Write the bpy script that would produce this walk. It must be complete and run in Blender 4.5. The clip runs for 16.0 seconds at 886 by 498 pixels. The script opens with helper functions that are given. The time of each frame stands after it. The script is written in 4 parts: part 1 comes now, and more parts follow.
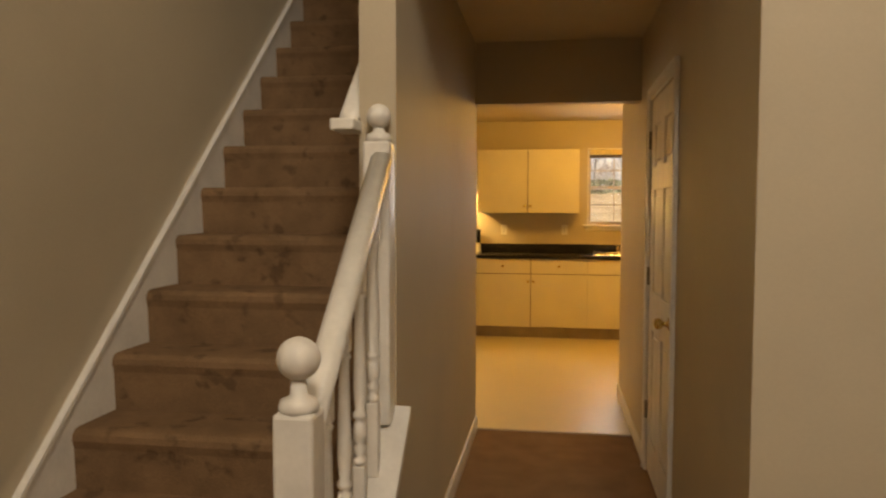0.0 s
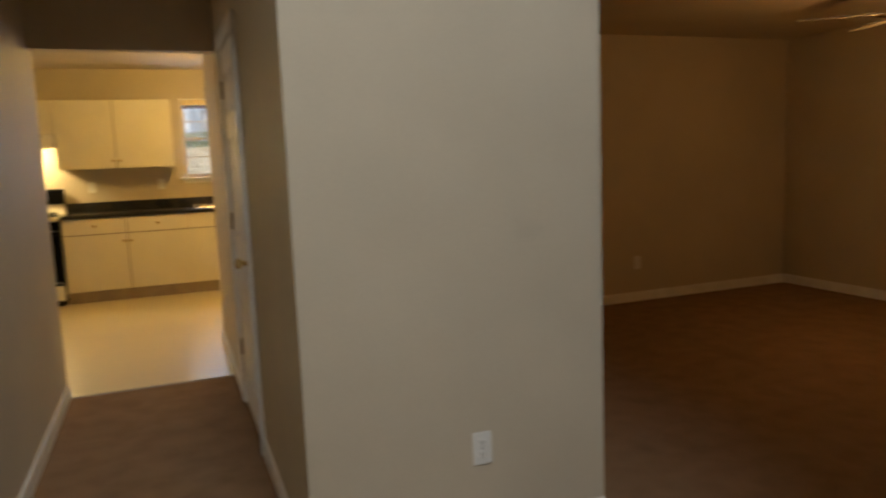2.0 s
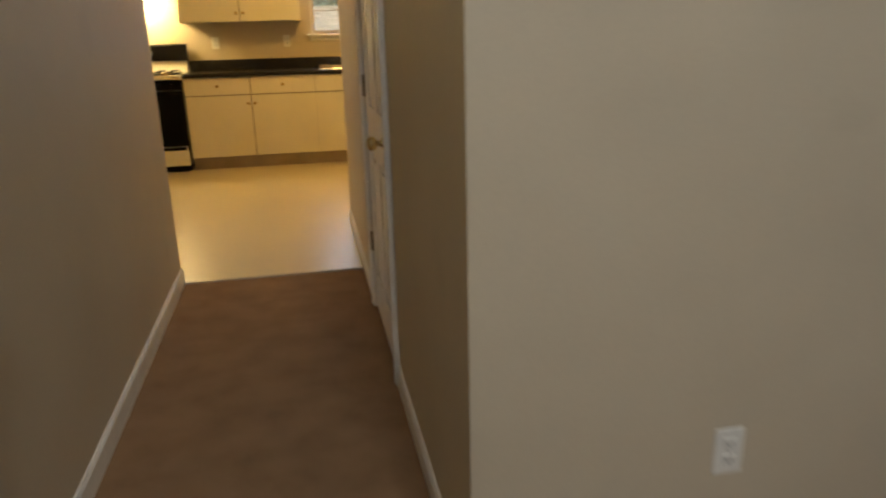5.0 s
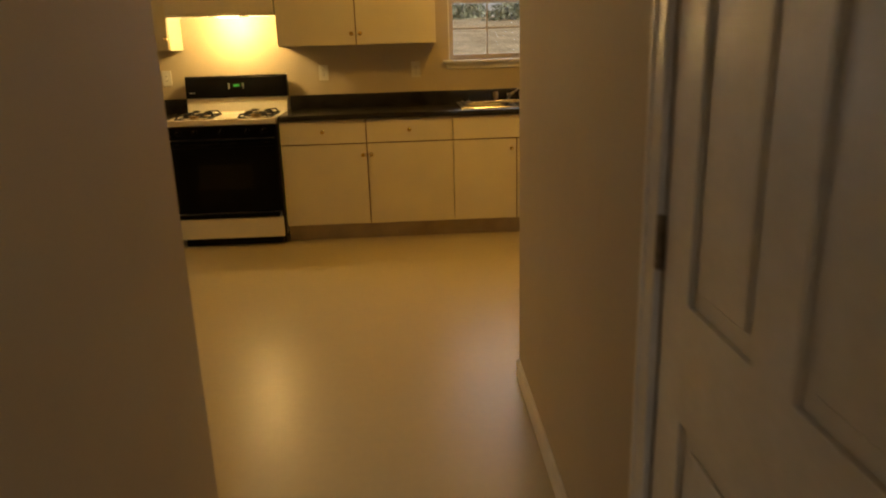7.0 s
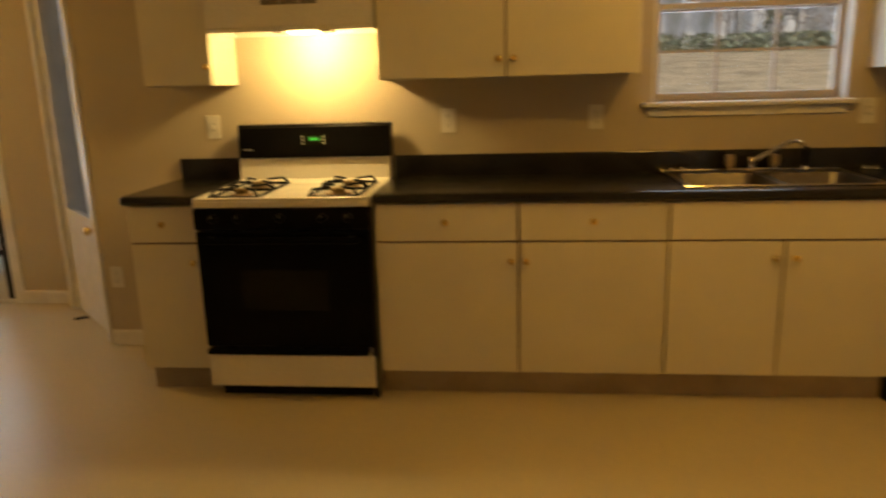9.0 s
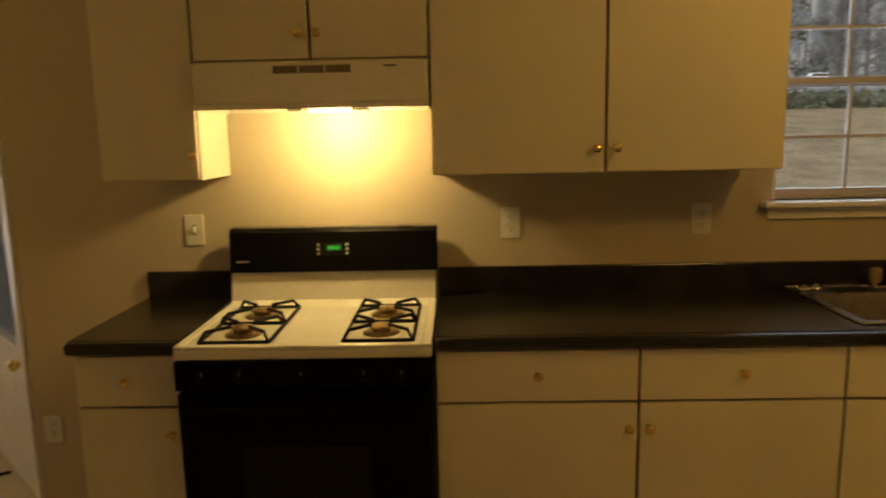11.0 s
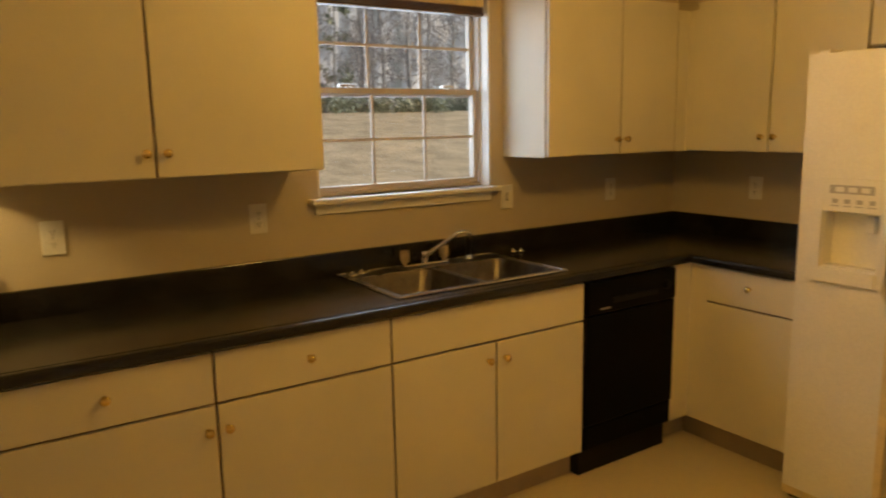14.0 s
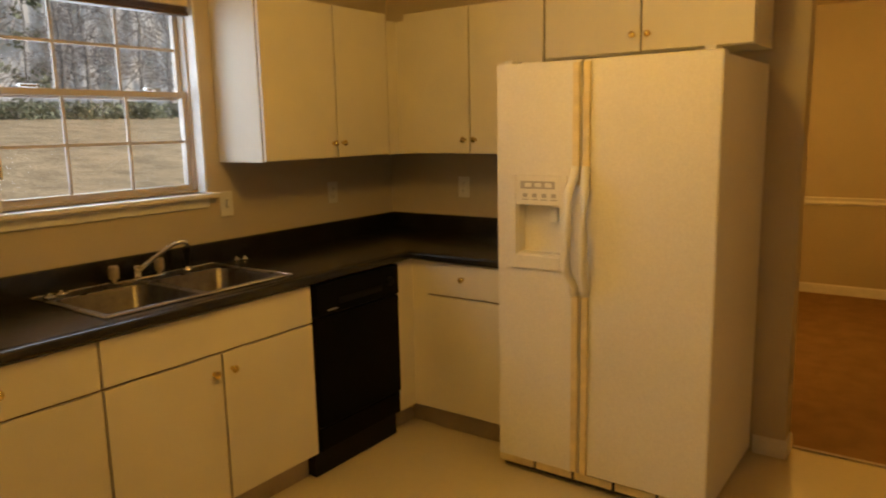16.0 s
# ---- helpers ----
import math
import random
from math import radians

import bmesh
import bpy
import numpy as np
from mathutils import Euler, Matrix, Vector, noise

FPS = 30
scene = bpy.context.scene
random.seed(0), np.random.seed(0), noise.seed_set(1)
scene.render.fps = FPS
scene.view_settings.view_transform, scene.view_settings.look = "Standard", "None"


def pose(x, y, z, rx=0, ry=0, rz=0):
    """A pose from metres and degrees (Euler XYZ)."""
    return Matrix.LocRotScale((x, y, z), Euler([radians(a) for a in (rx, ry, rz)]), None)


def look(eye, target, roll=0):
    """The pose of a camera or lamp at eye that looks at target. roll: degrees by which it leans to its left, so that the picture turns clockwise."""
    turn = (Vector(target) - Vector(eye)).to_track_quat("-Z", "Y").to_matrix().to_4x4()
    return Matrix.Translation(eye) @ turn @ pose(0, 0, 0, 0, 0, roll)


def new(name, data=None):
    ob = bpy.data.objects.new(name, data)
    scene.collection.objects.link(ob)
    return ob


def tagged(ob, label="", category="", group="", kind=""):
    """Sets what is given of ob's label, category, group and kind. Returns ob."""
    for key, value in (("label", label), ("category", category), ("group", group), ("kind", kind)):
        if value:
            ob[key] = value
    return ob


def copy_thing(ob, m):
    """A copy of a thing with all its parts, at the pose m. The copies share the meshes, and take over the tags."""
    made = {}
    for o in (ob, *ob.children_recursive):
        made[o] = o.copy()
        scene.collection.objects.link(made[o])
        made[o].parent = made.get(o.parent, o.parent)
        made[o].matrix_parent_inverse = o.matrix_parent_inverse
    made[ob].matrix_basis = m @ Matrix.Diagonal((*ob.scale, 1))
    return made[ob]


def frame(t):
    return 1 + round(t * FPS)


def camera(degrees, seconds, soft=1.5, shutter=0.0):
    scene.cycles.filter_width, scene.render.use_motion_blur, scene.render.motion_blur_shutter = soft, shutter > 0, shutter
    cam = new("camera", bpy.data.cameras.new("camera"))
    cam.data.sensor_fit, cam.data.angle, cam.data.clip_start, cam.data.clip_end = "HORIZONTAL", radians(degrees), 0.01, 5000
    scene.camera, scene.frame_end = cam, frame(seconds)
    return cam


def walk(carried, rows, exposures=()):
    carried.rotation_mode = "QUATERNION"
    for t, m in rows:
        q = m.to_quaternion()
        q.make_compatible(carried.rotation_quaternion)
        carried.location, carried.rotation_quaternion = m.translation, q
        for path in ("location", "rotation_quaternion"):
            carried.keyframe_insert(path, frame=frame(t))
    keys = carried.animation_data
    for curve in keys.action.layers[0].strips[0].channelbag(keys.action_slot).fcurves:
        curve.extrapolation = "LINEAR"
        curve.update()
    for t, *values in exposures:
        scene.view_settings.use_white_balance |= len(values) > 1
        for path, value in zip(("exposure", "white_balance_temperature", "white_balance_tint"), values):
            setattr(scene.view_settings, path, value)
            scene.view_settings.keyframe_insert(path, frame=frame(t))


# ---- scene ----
# ---- camera and walk: seconds, eye, then heading, tilt and lean in degrees ----
cam = camera(63.5, 16.0, soft=2.0, shutter=0.5)
PATH = [
    (0, 1.596, -8.475, 1.392, 8.64, -3.03, 0.15),
    (0.5, 1.630, -8.486, 1.380, 4.60, -4.15, -0.55),
    (1, 1.659, -8.465, 1.370, -2.16, -4.80, -1.39),
    (1.5, 1.737, -8.563, 1.355, -10.74, -5.85, -2.09),
    (2, 1.768, -8.701, 1.364, -21.00, -7.39, -2.28),
    (2.5, 1.769, -8.735, 1.390, -30.74, -8.90, -2.19),
    (3, 1.782, -8.756, 1.405, -34.54, -9.66, -1.60),
    (3.5, 1.780, -8.726, 1.397, -33.22, -9.75, -1.82),
    (4, 1.882, -8.490, 1.320, -26.28, -10.37, -2.43),
    (4.5, 1.835, -8.127, 1.285, -18.33, -14.78, -2.54),
    (5, 1.822, -7.809, 1.302, -10.86, -17.42, -1.41),
    (5.2, 1.822, -7.587, 1.312, -8.73, -16.81, -1.07),
    (5.75, 1.803, -7.099, 1.338, -3.46, -17.66, -0.59),
    (6.35, 1.765, -6.459, 1.367, -1.66, -17.32, -1.07),
    (6.95, 1.707, -5.767, 1.385, -2.05, -16.34, -1.74),
    (7.5, 1.652, -5.140, 1.381, -2.46, -15.49, -1.78),
    (8, 1.572, -4.596, 1.333, -3.04, -14.76, -1.56),
    (8.5, 1.491, -4.039, 1.349, -2.94, -14.33, -0.92),
    (9, 1.360, -3.527, 1.370, 5.96, -13.31, -1.62),
    (9.2, 1.300, -3.384, 1.373, 9.59, -12.60, -2.17),
    (9.6, 1.182, -3.128, 1.390, 13.97, -11.31, -2.80),
    (10, 1.070, -2.929, 1.425, 13.56, -10.33, -2.69),
    (10.4, 0.967, -2.784, 1.466, 9.79, -9.65, -2.13),
    (10.85, 0.864, -2.679, 1.504, 3.31, -9.24, -1.36),
    (11.3, 0.776, -2.630, 1.517, -3.60, -9.20, -0.85),
    (11.5, 0.741, -2.620, 1.515, -6.45, -9.27, -0.74),
    (12, 0.733, -2.616, 1.513, -12.27, -9.32, -0.53),
    (12.5, 0.745, -2.634, 1.495, -17.59, -8.87, -0.37),
    (13, 0.772, -2.667, 1.502, -22.71, -9.11, -0.70),
    (13.5, 0.807, -2.698, 1.515, -27.71, -9.51, -0.94),
    (14, 0.822, -2.706, 1.522, -33.35, -9.79, -1.12),
    (14.5, 0.839, -2.719, 1.528, -38.84, -10.06, -1.41),
    (15, 0.857, -2.746, 1.521, -44.19, -9.96, -1.53),
    (15.5, 0.854, -2.745, 1.510, -49.97, -9.71, -1.43),
    (16, 0.851, -2.759, 1.507, -54.41, -9.65, -1.27),
]
walk(cam, [(t, pose(x, y, z, 90 + tilt, 0, head) @ pose(0, 0, 0, 0, 0, lean)) for t, x, y, z, head, tilt, lean in PATH],
     exposures=[(0.0, -0.25, 9900, 16), (0.6, -0.28, 8400, 12), (1.0, -0.38, 7000, 9), (1.6, -0.36, 6400, 7), (2.5, -0.1, 6300, 7), (3.5, 0.1, 6300, 7), (5.0, -0.22, 6500, 7), (6.2, -0.8, 7200, 9), (7.5, -1.25, 8200, 12), (9.0, -1.2, 7500, 11), (11.5, -1.75, 7100, 7), (12.5, -1.55, 7100, 7), (13.5, -1.07, 7300, 10), (14.5, -1.06, 7400, 11), (16.0, -1.04, 7400, 12)])

# ---- world, sun and lights ----
world = bpy.data.worlds.new("world")
scene.world = world
world.use_nodes = True
wn = world.node_tree.nodes
sky = wn.new("ShaderNodeTexSky")
sky.sky_type = "NISHITA"
sky.sun_disc = False
sky.sun_elevation = radians(35)
sky.dust_density = 1.5
sky.ozone_density = 3.0
sky.sun_rotation = radians(127)
world.node_tree.links.new(sky.outputs["Color"], wn["Background"].inputs["Color"])
wn["Background"].inputs["Strength"].default_value = 0.15


def lamp(name, kind, place, energy, colour, size=0.2, target=None, size_y=None):
    d = bpy.data.lights.new(name, kind)
    d.energy, d.color = energy, colour
    if kind == "AREA":
        d.shape = "RECTANGLE"
        d.size, d.size_y = size, size_y or size
    elif kind == "SUN":
        d.angle = size
    else:
        d.shadow_soft_size = size
    ob = new(name, d)
    ob.matrix_world = look(place, target or (place[0], place[1] + 0.001, place[2] - 1))
    return ob


WARM = (1.0, 0.59, 0.13)
lamp("sun", "SUN", (32, -4, 28), 7.5, (1.0, 0.95, 0.88), radians(15), target=(0, 20, 0))
lamp("kitchen_ceiling_lamp", "POINT", (2.35, -1.70, 2.28), 62, WARM, 0.13)
# Unseen warm fill, added to brighten the nook.
lamp("nook_fill", "POINT", (-2.3, -0.8, 1.95), 42, WARM, 0.12)
lamp("hood_lamp", "POINT", (0.425, -0.225, 1.565), 48, (1.0, 0.70, 0.27), 0.04)
lamp("fan_lamp", "POINT", (5.97, -5.70, 1.80), 16, (1.0, 0.46, 0.10), 0.05)
lamp("dining_lamp", "POINT", (5.9, -1.9, 1.85), 76, (1.0, 0.53, 0.11), 0.12)
# daylight through the unseen high foyer window, the kitchen window and the patio door
lamp("front_daylight", "AREA", (2.35, -10.62, 4.72), 150, (0.88, 0.94, 1.0), 1.3, target=(2.1, -5, 1.2), size_y=0.95)
lamp("window_daylight", "AREA", (2.43, 0.26, 1.66), 20, (0.62, 0.78, 1.0), 0.8, target=(2.43, -3, 1.3), size_y=0.75)
lamp("patio_daylight", "AREA", (-2.74, 1.01, 1.1), 72, (0.75, 0.87, 1.0), 1.3, target=(-2.4, -1.5, 0.2), size_y=1.7)


# ---- materials ----
def mat(name, base, rough=0.6, metal=0.0, vary=0.06, scale=6.0, bump=0.0, bump_scale=300.0, fine=0.03, fine_scale=120.0,
        coat=0.0, tint=None, spec=0.5, stain=None, even=False):
    m = bpy.data.materials.new(name)
    m.use_nodes = True
    n, l = m.node_tree.nodes, m.node_tree.links
    b = n["Principled BSDF"]
    b.inputs["Roughness"].default_value = rough
    b.inputs["Metallic"].default_value = metal
    b.inputs["Coat Weight"].default_value = coat
    b.inputs["Specular IOR Level"].default_value = spec
    tc = n.new("ShaderNodeTexCoord")
    geo = n.new("ShaderNodeNewGeometry")
    big = n.new("ShaderNodeTexNoise")
    big.inputs["Scale"].default_value = scale
    big.inputs["Detail"].default_value = 5
    l.new(geo.outputs["Position"], big.inputs["Vector"])
    small = n.new("ShaderNodeTexNoise")
    small.inputs["Scale"].default_value = fine_scale
    small.inputs["Detail"].default_value = 3
    l.new(geo.outputs["Position"], small.inputs["Vector"])
    ramp = n.new("ShaderNodeMix")
    ramp.data_type = "RGBA"
    dark = tint or tuple(c * (1 - 2.2 * vary) for c in base)
    ramp.inputs["A"].default_value = (*dark, 1)
    ramp.inputs["B"].default_value = (*tuple(min(1, c * (1 + vary)) for c in base), 1)
    mr = n.new("ShaderNodeMapRange")
    mr.inputs["From Min"].default_value, mr.inputs["From Max"].default_value = 0.3, 0.65
    l.new(big.outputs["Fac"], mr.inputs["Value"])
    l.new(mr.outputs["Result"], ramp.inputs["Factor"])
    mul = n.new("ShaderNodeMix")
    mul.data_type, mul.blend_type = "RGBA", "MULTIPLY"
    mul.inputs["Factor"].default_value = 1.0
    mr2 = n.new("ShaderNodeMapRange")
    mr2.inputs["From Min"].default_value, mr2.inputs["From Max"].default_value = 0.3, 0.7
    mr2.inputs["To Min"].default_value, mr2.inputs["To Max"].default_value = 1 - 2 * fine, 1 + fine
    l.new(small.outputs["Fac"], mr2.inputs["Value"])
    l.new(ramp.outputs["Result"], mul.inputs["A"])
    l.new(mr2.outputs["Result"], mul.inputs["B"])
    last = mul.outputs["Result"]
    if stain:
        sn = n.new("ShaderNodeTexNoise")
        sn.inputs["Scale"].default_value, sn.inputs["Detail"].default_value = stain[0], 3
        l.new(geo.outputs["Position"], sn.inputs["Vector"])
        sm = n.new("ShaderNodeMapRange")
        sm.inputs["From Min"].default_value, sm.inputs["From Max"].default_value = stain[1], stain[1] + 0.07
        sm.inputs["To Min"].default_value, sm.inputs["To Max"].default_value = 1.0, 1 - stain[2]
        l.new(sn.outputs["Fac"], sm.inputs["Value"])
        dm = n.new("ShaderNodeMix")
        dm.data_type, dm.blend_type = "RGBA", "MULTIPLY"
        dm.inputs["Factor"].default_value = 1.0
        l.new(last, dm.inputs["A"])
        l.new(sm.outputs["Result"], dm.inputs["B"])
        last = dm.outputs["Result"]
    l.new(last, b.inputs["Base Color"])
    mr3 = n.new("ShaderNodeMapRange")
    mr3.inputs["To Min"].default_value, mr3.inputs["To Max"].default_value = max(0, rough - 0.06), min(1, rough + 0.08)
    l.new(big.outputs["Fac"], mr3.inputs["Value"])
    if not even:
        l.new(mr3.outputs["Result"], b.inputs["Roughness"])
    if bump:
        bt = n.new("ShaderNodeTexNoise")
        bt.inputs["Scale"].default_value = bump_scale
        bt.inputs["Detail"].default_value = 4
        l.new(geo.outputs["Position"], bt.inputs["Vector"])
        bp = n.new("ShaderNodeBump")
        bp.inputs["Strength"].default_value = bump
        bp.inputs["Distance"].default_value = 0.004
        l.new(bt.outputs["Fac"], bp.inputs["Height"])
        l.new(bp.outputs["Normal"], b.inputs["Normal"])
    return m


def glow(name, colour, strength):
    m = bpy.data.materials.new(name)
    m.use_nodes = True
    b = m.node_tree.nodes["Principled BSDF"]
    b.inputs["Base Color"].default_value = (*colour, 1)
    b.inputs["Emission Color"].default_value = (*colour, 1)
    b.inputs["Emission Strength"].default_value = strength
    return m


def clear_glass(name, rough=0.0):
    m = bpy.data.materials.new(name)
    m.use_nodes = True
    n, l = m.node_tree.nodes, m.node_tree.links
    mix = n.new("ShaderNodeMixShader")
    tr = n.new("ShaderNodeBsdfTransparent")
    gl = n.new("ShaderNodeBsdfGlossy")
    gl.inputs["Roughness"].default_value = rough
    mix.inputs["Fac"].default_value = 0.05
    l.new(tr.outputs["BSDF"], mix.inputs[1])
    l.new(gl.outputs["BSDF"], mix.inputs[2])
    l.new(mix.outputs["Shader"], n["Material Output"].inputs["Surface"])
    return m


def film_material():
    m = bpy.data.materials.new("cloudy_plastic_film")
    m.use_nodes = True
    n, l = m.node_tree.nodes, m.node_tree.links
    b = n["Principled BSDF"]
    b.inputs["Base Color"].default_value = (0.82, 0.84, 0.88, 1)
    b.inputs["Roughness"].default_value = 0.28
    tl = n.new("ShaderNodeBsdfTranslucent")
    tl.inputs["Color"].default_value = (0.85, 0.88, 0.92, 1)
    nz = n.new("ShaderNodeTexNoise")
    nz.inputs["Scale"].default_value = 6.0
    mr = n.new("ShaderNodeMapRange")
    mr.inputs["To Min"].default_value, mr.inputs["To Max"].default_value = 0.5, 0.8
    l.new(nz.outputs["Fac"], mr.inputs["Value"])
    mix = n.new("ShaderNodeMixShader")
    l.new(mr.outputs["Result"], mix.inputs["Fac"])
    l.new(b.outputs["BSDF"], mix.inputs[1])
    l.new(tl.outputs["BSDF"], mix.inputs[2])
    l.new(mix.outputs["Shader"], n["Material Output"].inputs["Surface"])
    return m


M = dict(
    wall=mat("beige_wall_paint", (0.54, 0.465, 0.35), 0.62, vary=0.035, scale=1.6, bump=0.12, bump_scale=260, fine=0.012, stain=(3.1, 0.68, 0.05)),
    ceiling=mat("ceiling_paint", (0.60, 0.52, 0.40), 0.9, vary=0.03, scale=2, bump=0.35, bump_scale=160),
    trim=mat("white_trim_paint", (0.80, 0.78, 0.74), 0.35, vary=0.04, scale=9, fine=0.02, fine_scale=60),
    carpet=mat("brown_carpet", (0.31, 0.188, 0.104), 0.98, vary=0.075, scale=6.5, bump=0.9, bump_scale=420, fine=0.16, fine_scale=330, spec=0.1),
    stair_carpet=mat("worn_stair_carpet", (0.27, 0.165, 0.095), 0.98, vary=0.08, scale=9, bump=0.9, bump_scale=420, fine=0.14, fine_scale=330, spec=0.1, stain=(11.0, 0.60, 0.34)),
    vinyl=mat("cream_vinyl_floor", (0.64, 0.55, 0.37), 0.33, vary=0.012, scale=2.0, fine=0.012, fine_scale=30, even=True),
    laminate=mat("white_cabinet_laminate", (0.74, 0.69, 0.57), 0.42, vary=0.025, scale=3, fine=0.012, fine_scale=200),
    gap=mat("brown_cabinet_edge", (0.20, 0.13, 0.075), 0.6, vary=0.1),
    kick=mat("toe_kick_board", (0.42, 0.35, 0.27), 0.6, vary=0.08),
    counter=mat("black_laminate_counter", (0.018, 0.016, 0.014), 0.21, vary=0.2, scale=9, fine=0.5, fine_scale=520, spec=0.5),
    enamel=mat("white_enamel", (0.80, 0.77, 0.70), 0.22, vary=0.03, scale=4),
    black=mat("black_enamel", (0.004, 0.004, 0.0045), 0.34, vary=0.1, scale=6, spec=0.06),
    black_matt=mat("matt_black_iron", (0.006, 0.006, 0.006), 0.55, vary=0.2, bump=0.1, spec=0.2),
    oven_glass=mat("dark_oven_glass", (0.010, 0.010, 0.007), 0.10, vary=0.1, spec=0.12),
    steel=mat("brushed_steel", (0.30, 0.28, 0.26), 0.28, 1.0, vary=0.08, scale=30),
    # Duller copy of the rim steel, dim reflections darkened into its colour.
    bowl=mat("dull_darkened_bowl_steel", (0.17, 0.155, 0.14), 0.36, 1.0, vary=0.12, scale=25),
    chrome=mat("chrome", (0.75, 0.74, 0.72), 0.12, 1.0, vary=0.03),
    brass=mat("polished_brass", (0.86, 0.66, 0.30), 0.24, 1.0, vary=0.08, scale=60),
    nickel=mat("aged_hinge_metal", (0.30, 0.26, 0.21), 0.4, 1.0, vary=0.15, scale=40),
    fridge=mat("textured_white_fridge", (0.78, 0.75, 0.68), 0.38, vary=0.02, scale=3, bump=0.03, bump_scale=700),
    yellowed=mat("yellowed_plastic", (0.74, 0.61, 0.35), 0.42, vary=0.07, scale=14),
    grey=mat("grey_plastic", (0.42, 0.40, 0.37), 0.5, vary=0.05),
    dark=mat("dark_slot", (0.03, 0.027, 0.024), 0.6, vary=0.1),
    plastic=mat("white_outlet_plastic", (0.76, 0.74, 0.69), 0.35, vary=0.02),
    slate=mat("black_slate_tile", (0.008, 0.008, 0.008), 0.5, vary=0.2, scale=12, spec=0.08),
    burner=mat("tarnished_burner_metal", (0.26, 0.18, 0.085), 0.45, 0.6, vary=0.25, scale=60),
    soot=mat("sooty_firebrick", (0.17, 0.16, 0.14), 0.9, vary=0.2, scale=9),
    wood_dark=mat("dark_blind_wood", (0.10, 0.06, 0.035), 0.45, vary=0.15, scale=20),
    # White window vinyl with its back-lit shade put into the colour.
    vinyl_shaded=mat("shaded_white_vinyl", (0.55, 0.49, 0.43), 0.4, vary=0.03),
    grass=mat("dry_winter_grass", (0.52, 0.44, 0.31), 0.95, vary=0.14, scale=1.3, fine=0.2, fine_scale=14, bump=0.6, bump_scale=12, spec=0.1),
    # Tree colours lifted towards pale grey, putting distance haze into them.
    bark=mat("hazed_grey_bark", (0.40, 0.41, 0.43), 0.95, vary=0.2, scale=5, bump=0.4, bump_scale=30),
    needles=mat("hazed_green_foliage", (0.30, 0.35, 0.27), 0.9, vary=0.3, scale=1.5, spec=0.1),
    twigs=mat("hazed_grey_twigs", (0.44, 0.44, 0.47), 0.95, vary=0.2, scale=2, spec=0.1),
    bag=mat("white_plastic_bag", (0.78, 0.79, 0.80), 0.35, vary=0.05, scale=14),
    film=film_material(),
    duct_tape=mat("black_duct_tape", (0.015, 0.014, 0.014), 0.6, vary=0.1),
    glass=clear_glass("window_glass", 0.0),
    fire_glass=clear_glass("fireplace_glass", 0.05),
    acrylic=mat("cloudy_acrylic", (0.34, 0.27, 0.19), 0.2, vary=0.1, scale=40),
    led_back=glow("dim_green_display", (0.01, 0.10, 0.03), 0.35),
    globe=glow("lit_frosted_globe", (1.0, 0.75, 0.42), 13.0),
    hood_lens=glow("lit_hood_lens", (1.0, 0.72, 0.32), 16.0),
    led=glow("green_clock_digits", (0.02, 0.55, 0.10), 0.7),
)


# ---- mesh helpers ----
def part(name, bm, material, parent=None, label=""):
    me = bpy.data.meshes.new(name)
    bmesh.ops.recalc_face_normals(bm, faces=bm.faces)
    bm.to_mesh(me)
    bm.free()
    me.materials.append(material)
    ob = new(name, me)
    if parent:
        ob.parent = parent
    if label:
        tagged(ob, label)
    return ob


def smooth(ob):
    for p in ob.data.polygons:
        p.use_smooth = True
    return ob


def box(x0, x1, y0, y1, z0, z1, bevel=0.0, bm=None, seg=2):
    one = bmesh.new()
    bmesh.ops.create_cube(one, size=1.0)
    for v in one.verts:
        v.co = Vector(((x0 + x1) / 2 + v.co.x * (x1 - x0), (y0 + y1) / 2 + v.co.y * (y1 - y0), (z0 + z1) / 2 + v.co.z * (z1 - z0)))
    if bevel:
        bmesh.ops.bevel(one, geom=one.edges[:], offset=bevel, segments=seg, affect="EDGES", profile=0.5)
    if bm is None:
        return one
    add(bm, one)
    return bm


def add(bm, one, m=None):
    """Joins one into bm, and frees it."""
    if m is not None:
        one.transform(m)
    idx = {}
    for v in one.verts:
        idx[v] = bm.verts.new(v.co)
    for f in one.faces:
        bm.faces.new([idx[v] for v in f.verts])
    one.free()
    return bm


def boxes(*rows, bevel=0.0):
    bm = bmesh.new()
    for r in rows:
        box(*r, bevel=bevel, bm=bm)
    return bm


def lathe(profile, steps=20):
    """A turned solid round z from (radius, height) pairs."""
    bm = bmesh.new()
    rings = []
    for r, z in profile:
        rings.append([bm.verts.new((r * math.cos(2 * math.pi * i / steps), r * math.sin(2 * math.pi * i / steps), z)) for i in range(steps)])
    for a, b in zip(rings, rings[1:]):
        for i in range(steps):
            bm.faces.new((a[i], a[(i + 1) % steps], b[(i + 1) % steps], b[i]))
    for ring in (rings[0], rings[-1]):
        bm.faces.new(ring)
    return bm


